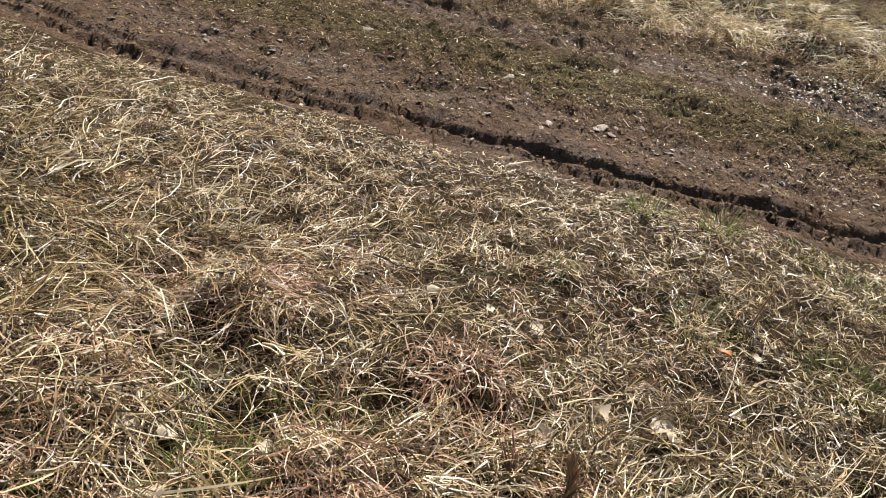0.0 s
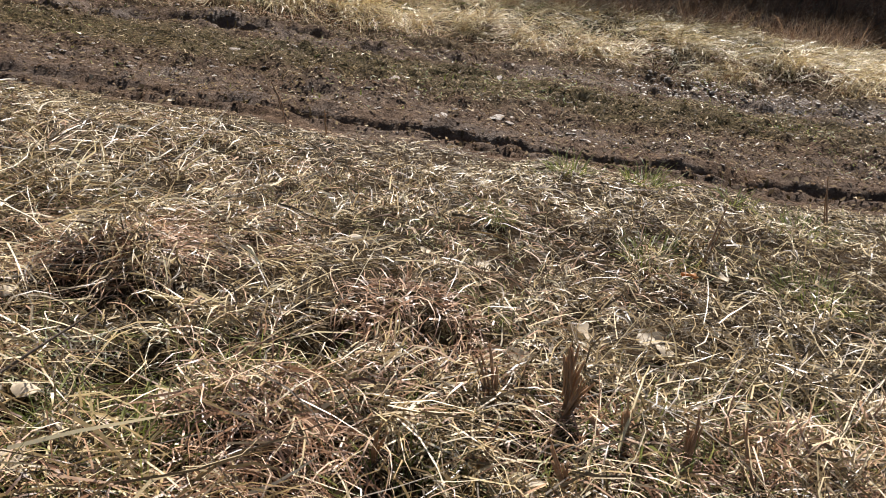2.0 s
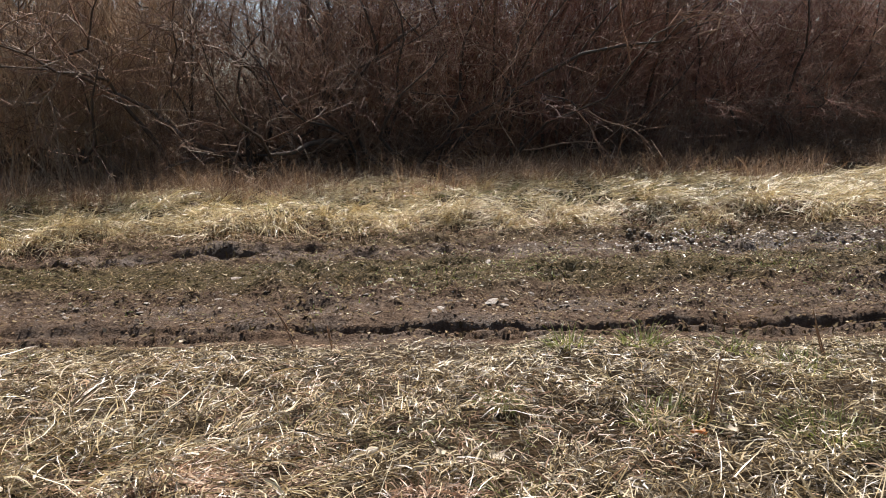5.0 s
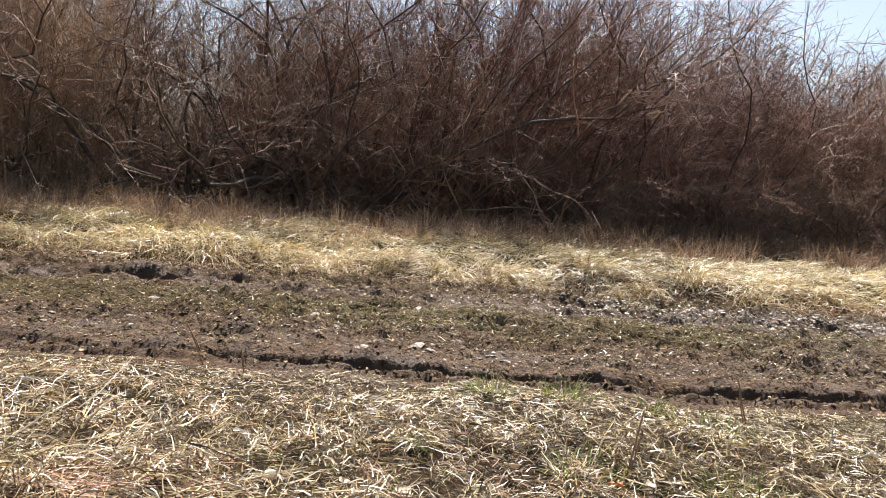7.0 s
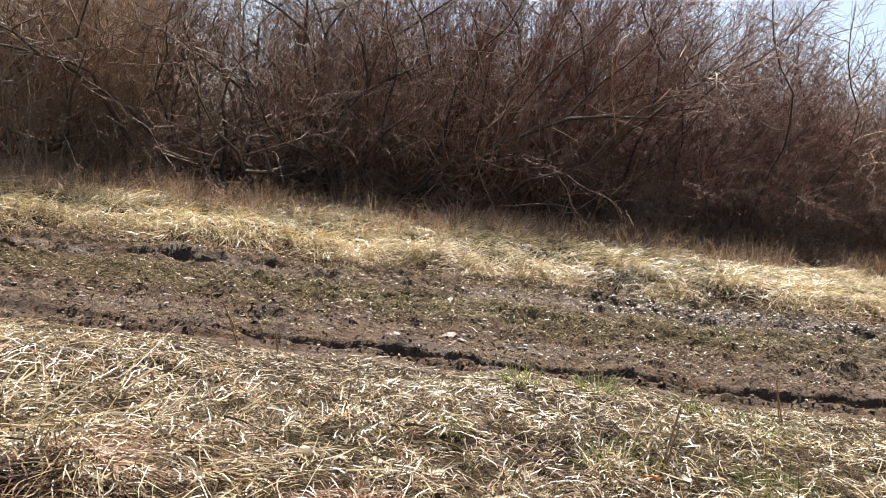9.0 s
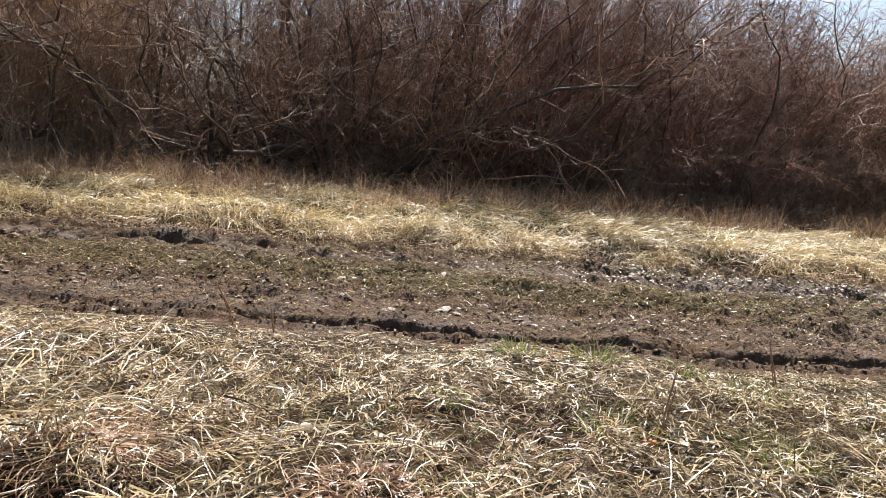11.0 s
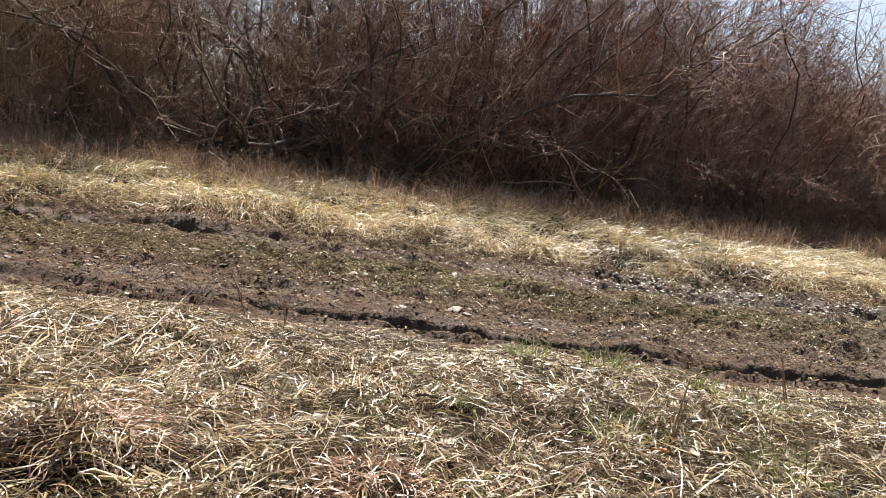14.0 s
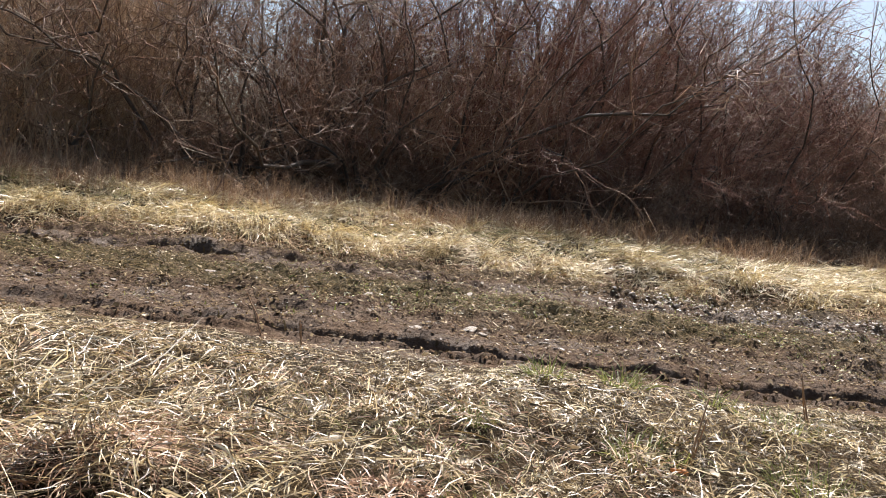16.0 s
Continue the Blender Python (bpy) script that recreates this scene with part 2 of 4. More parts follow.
def height(x, y):
    x, y = np.asarray(x, float), np.asarray(y, float)
    wob = 0.03 * (vnoise(x, 0 * y, 0.8, 9) - 0.5)
    v = y - near_rut(x) + wob
    edge = verge_line(x)
    track = smooth(-0.16, -0.02, v) * (1 - smooth(-0.05, 0.25, y - edge))
    z = 0.05 * (vnoise(x, y, 0.9) - 0.5) + 0.03 * (vnoise(x, y, 0.3, 5) - 0.5)
    near = 1 - smooth(2.0, 3.2, y)
    for mx, my, mh, mr in MOUNDS:
        z = z + mh * 0.7 * np.exp(-((x - mx) ** 2 + (y - my) ** 2) / mr ** 2)
    for mx, my, mh, mr in HOLLOWS:
        z = z - mh * np.exp(-((x - mx) ** 2 + (y - my) ** 2) / mr ** 2)
    # near rut: a sharp slot with a steep far wall, and the shallow printed strip before it
    deep = 0.85 + 0.35 * vnoise(x, 0 * y, 0.8, 7)
    deep = deep * (0.55 + 0.45 * smooth(-0.7, 0.7, x)) * (1 - 0.5 * (1 - smooth(-0.5, 0.5, x)) * vnoise(x, y, 0.16, 33))
    ragged = 0.022 * (vnoise(x, y, 0.12, 2) - 0.5) + 0.022 * (vnoise(x, y, 0.045, 28) - 0.5)
    slot = smooth(-0.035, 0.015, v + ragged) * (1 - smooth(0.055, 0.085, v + ragged))
    lug = 0.5 + 0.5 * np.sin(2 * np.pi * (x * 1.0 + 0.35 * v) / 0.085)
    lug = smooth(0.4, 0.6, lug + 0.5 * (vnoise(x, y, 0.05, 23) - 0.5)) * smooth(0.2, 0.5, vnoise(x, 0 * y, 0.9, 21))
    printed = smooth(-0.185, -0.16, v + 1.5 * ragged) * (1 - smooth(-0.075, -0.055, v + 1.5 * ragged))
    chop = 1 - 0.12 * lug * (1 - smooth(-0.2, 0.8, x)) - 0.25 * vnoise(x, y, 0.06, 35)
    z = z - 0.078 * deep * slot * chop - printed * (0.012 + 0.055 * lug)
    z = z + 0.020 * bell(v, 0.16, 0.06) * deep - 0.010 * smooth(0.2, 0.3, v) * (1 - smooth(0.55, 0.7, v))
    # crown between the wheels, far rut, pushed-up mud
    z = z + 0.030 * bell(v, 1.05, 0.42)
    far = smooth(1.65, 1.85, v) * (1 - smooth(1.95, 2.16, v))
    z = z - (0.02 + 0.035 * vnoise(x, 0 * y, 0.9, 15)) * far + 0.03 * bell(v, 2.15, 0.10) * vnoise(x, y, 0.25, 4)
    left = (1 - smooth(-0.3, 0.4, x)) * smooth(-2.8, -2.2, x)
    off = y - 6.12 - 0.05 * (vnoise(x, 0 * y, 0.5, 27) - 0.5) + 2 * ragged
    z = z - 0.065 * left * smooth(-0.08, -0.02, off) * (1 - smooth(0.02, 0.06, off)) + 0.03 * left * bell(off, 0.15, 0.07)
    # crumbled surface of the mud
    crumb = (vnoise(x, y, 0.14, 8) - 0.5) * 0.036 + (vnoise(x, y, 0.06, 1) - 0.5) * 0.024 + (vnoise(x, y, 0.03, 14) - 0.5) * 0.011
    rough = smooth(0.40, 0.62, vnoise(x, y, 0.7, 44) + 0.2 * smooth(1.2, 2.6, x))
    crumb = crumb * (1.05 + 0.4 * smooth(0.15, 0.4, v) + 0.7 * rough * smooth(0.5, 0.8, v) - 0.5 * bell(v, 0.05, 0.07))
    heap = np.exp(-(((x - 2.55) / 0.55) ** 2 + ((y - 5.93) / 0.26) ** 2))
    z = z + track * crumb * (1.0 + 0.3 * heap) + 0.05 * heap * vnoise(x, y, 0.14, 12)
    hummock = smooth(-0.05, 0.35, y - edge) * (1 - smooth(8.8, 9.8, y))
    z = z + hummock * (0.10 * vnoise(x, y, 0.5, 17) + 0.06 * (vnoise(x, y, 0.2, 19) - 0.3))
    z = z + 0.05 * smooth(0, 0.6, y - edge) + 0.09 * smooth(0.2, 1.6, y - edge) + 0.10 * smooth(8.0, 11.0, y) * vnoise(x, y, 1.3, 6)
    return z


def mesh_from(name, verts, faces, mats=()):
    """A mesh from numpy arrays; faces: a list of (n, k) index arrays."""
    me = bpy.data.meshes.new(name)
    me.vertices.add(len(verts))
    me.vertices.foreach_set("co", np.asarray(verts, np.float32).ravel())
    loops = np.concatenate([f.ravel() for f in faces]).astype(np.int32)
    sizes = np.concatenate([np.full(len(f), f.shape[1]) for f in faces]).astype(np.int32)
    starts = np.concatenate([[0], np.cumsum(sizes)[:-1]]).astype(np.int32)
    me.loops.add(len(loops))
    me.loops.foreach_set("vertex_index", loops)
    me.polygons.add(len(sizes))
    me.polygons.foreach_set("loop_start", starts)
    me.polygons.foreach_set("loop_total", sizes)
    for m in mats:
        me.materials.append(m)
    me.update(calc_edges=True)
    return me


def shade_smooth(me):
    me.polygons.foreach_set("use_smooth", np.ones(len(me.polygons), bool))
    return me


def axis(spans):
    """Grid lines from (end, step) spans after the first value."""
    out = [spans[0]]
    for end, step in spans[1:]:
        k = max(1, round((end - out[-1]) / step))
        out += list(out[-1] + (end - out[-1]) * (np.arange(k) + 1) / k)
    return np.array(out)


GX = axis([-900, (-200, 100), (-40, 20), (-12, 2), (-4.5, 0.15), (-2.3, 0.05), (3.6, 0.0225), (7.0, 0.06), (16, 0.3), (40, 3), (200, 20), (900, 100)])
GY = axis([-900, (-200, 100), (-40, 20), (-4, 2), (0.8, 0.2), (1.3, 0.06), (3.1, 0.05), (6.6, 0.0175), (7.4, 0.05), (9.0, 0.12), (14, 0.3), (30, 1.5), (60, 5), (200, 20), (900, 100)])
X, Y = np.meshgrid(GX, GY, indexing="ij")
FADE = 1 - smooth(15, 30, np.hypot(X, Y - 4))
Z = height(X, Y) * FADE
grid_v = np.stack([X.ravel(), Y.ravel(), Z.ravel()], 1)
nx, ny = len(GX), len(GY)
idx = np.arange(nx * ny).reshape(nx, ny)
quads = np.stack([idx[:-1, :-1], idx[1:, :-1], idx[1:, 1:], idx[:-1, 1:]], -1).reshape(-1, 4)
cx, cy = grid_v[quads, 0].mean(1), grid_v[quads, 1].mean(1)
on_track = (cy - near_rut(cx) > -0.24) & (cy < verge_line(cx) + 0.05) & (np.abs(cx) < 60)


def ground_piece(name, pick, mat):
    used, inverse = np.unique(quads[pick], return_inverse=True)
    v = grid_v[used]
    me = shade_smooth(mesh_from(name, v, [inverse.reshape(-1, 4)], [mat]))
    vv = v[:, 1] - near_rut(v[:, 0])
    turf = np.clip(smooth(0.62, 0.95, vv) * (1 - smooth(1.55, 1.75, vv)) + 0.7 * smooth(2.15, 2.4, vv) - 0.3 * smooth(2.2, 3.2, v[:, 0]) * bell(vv, 0.8, 0.4), 0, 1)
    wet = np.clip(0.75 * bell(vv, 0.02, 0.14) + 0.55 * bell(vv, 0.45, 0.22) + 0.7 * bell(vv, 1.95, 0.22) + 0.45 * smooth(2.4, 3.4, v[:, 0]) * (1 - smooth(2.4, 2.7, vv)) + 0.9 * smooth(2.9, 3.6, v[:, 0]) * bell(vv, 1.95, 0.35), 0, 1)
    for key, val in (("turf", turf), ("wet", wet)):
        a = me.attributes.new(key, "FLOAT", "POINT")
        a.data.foreach_set("value", val.astype(np.float32))
    return new(name, me)


tagged(ground_piece("ground", ~on_track, SOIL), "brown soil and flattened thatch of a winter meadow", "ground", kind="structure")
tagged(ground_piece("road", on_track, MUD), "rutted muddy farm track with wet tyre ruts", "dirt track", kind="structure")


# ---- grass ----
def blades(x, y, length, width, azimuth, rise, droop, sway=0.0, lift=0.0, seg=3, curl=0.0, kink=0.15):
    """Tapered ribbon blades, folded along their line; rise and droop in radians per blade."""
    n = len(x)
    s = np.linspace(0, 1, seg + 1)
    px, py, pz = np.array(x, float), np.array(y, float), height(x, y) + lift
    vs, el, az = [], np.array(rise, float), np.array(azimuth, float)
    step = length / seg
    for k in range(seg + 1):
        w = width * 0.5 * (1 - 0.75 * s[k] ** 1.5)
        sx, sy = -np.sin(az + curl), np.cos(az + curl)
        if k < seg:
            tilt = rng.normal(0, 0.6, n) if k == 0 else tilt
            vs.append(np.stack([px + sx * w, py + sy * w, pz + tilt * w], 1))
            vs.append(np.stack([px - sx * w, py - sy * w, pz - tilt * w], 1))
        else:
            vs.append(np.stack([px, py, pz], 1))
        px, py, pz = px + step * np.cos(el) * np.cos(az), py + step * np.cos(el) * np.sin(az), pz + step * np.sin(el)
        el, az = el - droop / seg + rng.normal(0, kink, n), az + sway / seg + rng.normal(0, kink, n)
    m = 2 * seg + 1
    verts = np.stack(vs, 1)
    floor_z = height(verts[:, :, 0].ravel(), verts[:, :, 1].ravel()).reshape(n, m) + 0.002
    verts[:, :, 2] = np.maximum(verts[:, :, 2], floor_z + rng.random((n, 1)) * 0.012)
    base = np.arange(n)[:, None] * m
    fq = [base + np.array([[2 * k, 2 * k + 1, 2 * k + 3, 2 * k + 2]]) for k in range(seg - 1)]
    ft = base + np.array([[2 * seg - 2, 2 * seg - 1, 2 * seg]])
    return verts.reshape(-1, 3), fq + [ft]


def joined(sets):
    """Several blade sets as one set of arrays."""
    verts, faces, at = [], [], 0
    for v, fs in sets:
        verts.append(v)
        faces += [f + at for f in fs]
        at += len(v)
    return np.concatenate(verts), faces


def spread(n, x0, x1, y0, y1, keep=None):
    x, y = rng.uniform(x0, x1, n), rng.uniform(y0, y1, n)
    if keep is None:
        return x, y
    k = keep(x, y) > rng.random(n)
    return x[k], y[k]


def stuff(name, sets, mat, label, category):
    v, f = joined(sets)
    return tagged(new(name, mesh_from(name, v, f, [mat])), label, category, kind="stuff")


def u(n, a, b):
    return rng.uniform(a, b, n)


def field(x, y):
    """1 on the meadow before the track, thinning at the rut."""
    v = y - near_rut(x)
    bare = 0 * v
    for mx, my, mh, mr in HOLLOWS:
        bare = np.maximum(bare, bell(np.hypot(x - mx, y - my), 0, mr * 0.9))
    return (1 - smooth(-0.30, -0.20, v + 0.12 * (vnoise(x, y, 0.25, 13) - 0.5))) * (1 - 0.85 * bare)


def lush(x, y):
    """Where the meadow grass stands longer: before the camera and to one side."""
    return np.clip(1 - smooth(1.6, 2.5, y) + (1 - smooth(-0.9, 0.3, x)) * (1 - smooth(2.6, 4.0, y)), 0, 1)


def meadow(n, l0, l1, w0, w1, rise, droop, keep, y1=4.7, x0=-2.5, x1=3.3, y0=1.1, seg=3, grow=0.6, lean=None, sway=0.9, lift=0.0):
    x, y = spread(n, x0, x1, y0, y1, keep)
    k = len(x)
    long = 1 + grow * lush(x, y)
    close = 1 - smooth(1.75, 2.4, y)
    az = u(k, 0, 2 * np.pi) if lean is None else rng.normal(lean, 1.15, k) + 1.8 * (vnoise(x, y, 0.35, 30) - 0.5) * np.pi
    return blades(x, y, u(k, l0, l1) * long, u(k, w0, w1) * (1 + 0.25 * close), az, np.abs(rng.normal(0, rise, k)) + 0.05, u(k, 0.2, droop), rng.normal(0, sway, k), lift * rng.random(k), seg)


def thick(x, y):
    return field(x, y) * (0.40 + 0.60 * smooth(0.25, 0.6, vnoise(x, y, 0.22, 41))) * (0.18 + 0.82 * smooth(0.30, 0.58, vnoise(x, y, 0.08, 43)))


def patchy(s, lo, hi, scale):
    return lambda x, y: field(x, y) * smooth(lo, hi, vnoise(x, y, scale, s))


def combed(x, y):
    """The way in which the straw is laid, in swirls."""
    return 0.25 + 3.4 * (vnoise(x, y, 0.6, 30) - 0.5) + 2.2 * (vnoise(x, y, 0.22, 31) - 0.5)


def mat(n, l0, l1, w0, w1, keep, rise=0.3, droop=(0.1, 0.9), loose=3.0, lift=0.03, sway=0.8, seg=2, grow=0.4, x0=-2.7, x1=3.5, y0=0.9, y1=4.8):
    """Flattened dead grass: blades lying at all angles (loose) or combed, some propped on others (lift)."""
    x, y = spread(n, x0, x1, y0, y1, keep)
    k = len(x)
    az = combed(x, y) + rng.normal(0, loose, k)
    low = 1 - 0.85 * smooth(-0.95, -0.25, y - near_rut(x))
    return blades(x, y, u(k, l0, l1) * (1 + grow * lush(x, y)) * (0.55 + 0.45 * low), u(k, w0, w1), az, rng.normal(0.12, rise, k) * (0.5 + 0.5 * low), u(k, *droop), rng.normal(0, sway, k), low * (lift * rng.random(k) ** 1.5 + 0.04 * smooth(0.35, 0.65, vnoise(x, y, 0.08, 43))), seg)


def tattered(x, y):
    """The thick of the mat, with its border frayed."""
    rim = np.minimum(np.minimum(x + 2.7, 3.5 - x), y - 0.9)
    return thick(x, y) * smooth(0.0, 0.7, rim + 0.5 * (vnoise(x, y, 0.3, 48) - 0.5))


def longer(x, y):
    return tattered(x, y) * (0.22 + 0.78 * lush(x, y))


stuff("meadow_litter", [meadow(78000, 0.015, 0.055, 0.0015, 0.0042, 0.3, 0.9, lambda x, y: field(x, y) * 0.92, seg=2)], LITTER,
      "matted brown dead grass litter on the meadow soil", "grass litter")
stuff("meadow_grass", [
    mat(150000, 0.018, 0.055, 0.0018, 0.0042, tattered, 0.42, (0.0, 1.2)),
    mat(60000, 0.04, 0.10, 0.0018, 0.0042, tattered, 0.32, (0.1, 1.2), 1.3, 0.035, 0.9, 3),
    mat(46000, 0.07, 0.16, 0.0020, 0.0044, longer, 0.28, (0.1, 1.0), 0.7, 0.05, 0.7, 3),
    mat(4200, 0.15, 0.34, 0.0018, 0.0034, longer, 0.10, (0.1, 0.4), 0.7, 0.06, 0.5, 4),
    mat(9000, 0.03, 0.07, 0.0024, 0.0042, tattered, 0.4, (0.2, 1.4), 3.0, 0.04, 0.9, 3),
], STRAW, "dry straw-coloured meadow grass, flattened and tangled", "dry grass")
stuff("pale_grass", [mat(9000, 0.07, 0.20, 0.0025, 0.0048, lambda x, y: longer(x, y) * (1 - smooth(-0.6, 0.7, x + 0.6 * (vnoise(x, y, 0.5, 77) - 0.5))), 0.25, (0.2, 1.0), 0.6, 0.06, 0.8, 3)],
      STRAW_PALE, "brighter long straw lying in the meadow", "dry grass")
stuff("bleached_grass", [mat(62000, 0.02, 0.055, 0.0022, 0.0044, lambda x, y: tattered(x, y) * smooth(0.42, 0.68, vnoise(x, y, 0.13, 78)) * (0.38 + 0.62 * smooth(0.5, 1.5, x)), 0.4, (0.1, 1.2), 3.0, 0.05, 0.8, 3)],
      STRAW_PALE, "bleached curled grass blades in small bunches", "dry grass")
stuff("russet_grass", [mat(20000, 0.03, 0.10, 0.002, 0.004, lambda x, y: patchy(57, 0.5, 0.75, 0.45)(x, y), 0.35, (0.3, 1.6), 1.2, 0.04, 1.0, 3),
                       mat(15000, 0.04, 0.11, 0.002, 0.004, lambda x, y: field(x, y) * (1 - smooth(1.7, 2.2, y)) * smooth(0.3, 0.6, vnoise(x, y, 0.3, 58)), 0.45, (0.6, 2.4), 1.2, 0.04, 1.2, 4, x0=-1.3, x1=1.9, y1=2.4)],
      STRAW_RED, "patches of reddish dead grass in the meadow", "dry grass")
stuff("green_grass", [meadow(22000, 0.025, 0.08, 0.0015, 0.0032, 0.6, 1.2, patchy(51, 0.38, 0.8, 0.4)),
                      meadow(7000, 0.04, 0.10, 0.0015, 0.0034, 0.6, 1.3, lambda x, y: field(x, y) * (1 - smooth(1.75, 2.2, y)) * smooth(0.35, 0.6, vnoise(x, y, 0.25, 59)), y1=2.3, x0=-1.2, x1=1.8)],
      GREEN, "short fresh green grass blades among the dead straw", "green grass")


def tussock_set(cx, cy, r, n, l0, l1, w0, w1, lean=None, spread_az=0.9, rise=(0.5, 1.35), droop=(0.9, 2.3), seg=4):
    a, q = u(n, 0, 2 * np.pi), r * np.sqrt(rng.random(n))
    x, y = cx + q * np.cos(a), cy + q * np.sin(a)
    az = a + rng.normal(0, 0.5, n) if lean is None else rng.normal(lean, spread_az, n)
    return blades(x, y, u(n, l0, l1), u(n, w0, w1), az, u(n, *rise), u(n, *droop), rng.normal(0, 0.5, n), 0.0, seg)


def tussock(name, cx, cy, sets, mat, label, group):
    v, f = joined(sets)
    o = new(name, mesh_from(name, v - np.array([cx, cy, 0.0]), f, [mat]))
    o.matrix_basis = pose(cx, cy, 0)
    return tagged(o, label, "grass tussock", group, "stuff")


for mx, my, mh, mr in MOUNDS:
    tussock("grass_tussock", mx, my, [tussock_set(mx, my, mr * 1.3, 300, 0.06, 0.15, 0.002, 0.0045, lean=rng.normal(-1.6, 0.6), spread_az=0.9, rise=(0.1, 0.9), droop=(1.0, 3.0)),
                                     tussock_set(mx, my, mr * 1.1, 140, 0.06, 0.14, 0.002, 0.004, rise=(0.3, 1.2), droop=(1.4, 3.4))], STRAW_RED, "russet curled dry grass tussock in the meadow", "meadow tussocks")
for mx, my in ((-0.45, 2.45), (-0.75, 2.2), (-0.9, 2.75), (-0.15, 2.55)):
    tussock("grass_tussock", mx, my, [tussock_set(mx, my, 0.24, 300, 0.10, 0.26, 0.0018, 0.0036, lean=-0.1, spread_az=0.5, rise=(0.05, 0.4), droop=(0.3, 1.0))], STRAW_RED,
            "long reddish straw laid over in the meadow", "meadow tussocks")

for x, y, r, n, h in ((0.64, 2.86, 0.06, 110, 0.07), (1.30, 3.38, 0.09, 110, 0.10), (1.02, 3.42, 0.08, 80, 0.09), (1.62, 3.30, 0.07, 45, 0.075), (1.52, 2.5, 0.12, 160, 0.09), (1.10, 2.68, 0.10, 110, 0.09), (-0.62, 1.62, 0.14, 160, 0.10),
                      (-0.15, 1.66, 0.12, 120, 0.09), (0.30, 1.62, 0.10, 90, 0.10), (1.22, 1.75, 0.12, 110, 0.10), (1.75, 3.05, 0.14, 130, 0.08), (0.55, 2.25, 0.10, 80, 0.07)):
    tussock("green_tuft", x, y, [tussock_set(x, y, r, n, h * 0.6, h * 1.3, 0.002, 0.0045, rise=(0.6, 1.4), droop=(0.2, 1.6))], GREEN, "fresh green grass tuft among the straw", "green tufts")

# the meadow goes on all round, coarser
def outer(x, y):
    v = y - near_rut(x)
    rim = np.minimum(np.minimum(x + 2.7, 3.5 - x), y - 0.9)
    return (1 - smooth(-0.35, -0.2, v)) * (1 - smooth(0.0, 0.5, rim)) * np.exp(-np.clip(-rim, 0, 9) / 3.0)


ox, oy = spread(120000, -8.0, 8.5, -5.0, 6.5, outer)
ok = len(ox)
stuff("outer_meadow", [blades(ox, oy, u(ok, 0.06, 0.18), u(ok, 0.003, 0.007), u(ok, 0, 2 * np.pi), np.abs(rng.normal(0, 0.35, ok)), u(ok, 0.2, 1.5), rng.normal(0, 0.9, ok), 0.02, 2)], STRAW,
      "dry meadow grass stretching away from the track", "dry grass")

# turf on the crown of the track
def crown(x, y):
    v = y - near_rut(x)
    near = 0.28 * smooth(0.5, 1.8, x + 0.8 * (vnoise(x, y, 0.6, 62) - 0.5))
    m = smooth(0.45 - near, 0.8 - near, v) * (1 - 0.75 * smooth(1.55, 1.8, v)) + 0.75 * smooth(2.05, 2.35, v) * (1 - smooth(-0.1, 0.1, y - verge_line(x)))
    off = y - 6.12
    m = m * (1 - (x < 0.0) * (x > -2.6) * bell(off, -0.02, 0.13))
    return np.clip(m, 0, 1) * smooth(0.05, 0.45, vnoise(x, y, 0.2, 61)) + 0.16 * smooth(0.1, 0.3, v)


def low_turf(n, l0, l1, keep, rise=0.5):
    x, y = spread(n, -3.6, 5.6, 3.3, 7.2, keep)
    k = len(x)
    return blades(x, y, u(k, l0, l1), u(k, 0.003, 0.008), u(k, 0, 2 * np.pi), np.abs(rng.normal(0, rise, k)), u(k, 0.2, 1.2), rng.normal(0, 0.8, k), 0, 2)


def flakes(n):
    x = u(n, -4.5, 6.0)
    y = near_rut(x) + u(n, -0.16, 2.9)
    return blades(x, y, u(n, 0.012, 0.04), u(n, 0.006, 0.016), u(n, 0, 2 * np.pi), np.abs(rng.normal(0, 0.4, n)), u(n, -0.5, 1.5), rng.normal(0, 0.8, n), 0, 2)


stuff("track_turf", [low_turf(105000, 0.012, 0.036, crown, 0.35)], TURF, "short trampled dead turf on the crown of the track", "turf")
stuff("track_flakes", [flakes(15000)], TURF, "crumbs of dead leaf and mud flakes strewn over the track", "leaf litter")
stuff("track_straw", [low_turf(3800, 0.02, 0.06, crown, 0.3)], STRAW, "scattered bits of dry straw on the muddy track", "straw")
stuff("track_moss", [low_turf(22000, 0.015, 0.045, lambda x, y: crown(x, y) * smooth(0.4, 0.7, vnoise(x, y, 0.5, 66)), 0.8)], GREEN, "low green moss and grass on the track crown", "moss")

# rough verge beyond the track
def verge_set(n, l0, l1, lo, hi):
    """Tufts of long grass, each bent over to its own side and lying on its neighbours."""
    sets = []
    for _ in range(n):
        x = rng.uniform(-4.2, 7.6)
        y = float(verge_line(x)) + rng.uniform(lo, hi)
        tall = 0.6 + 0.8 * float(vnoise(x, y, 0.5, 71))
        side = rng.normal(-0.9, 0.9) + 2.5 * (float(vnoise(x, y, 0.8, 73)) - 0.5)
        sets.append(tussock_set(x, y, rng.uniform(0.05, 0.16), int(rng.uniform(30, 60)), l0 * tall, l1 * tall, 0.003, 0.0065, lean=side, spread_az=0.55, rise=(0.0, 0.7), droop=(0.4, 1.8), seg=3))
    return sets


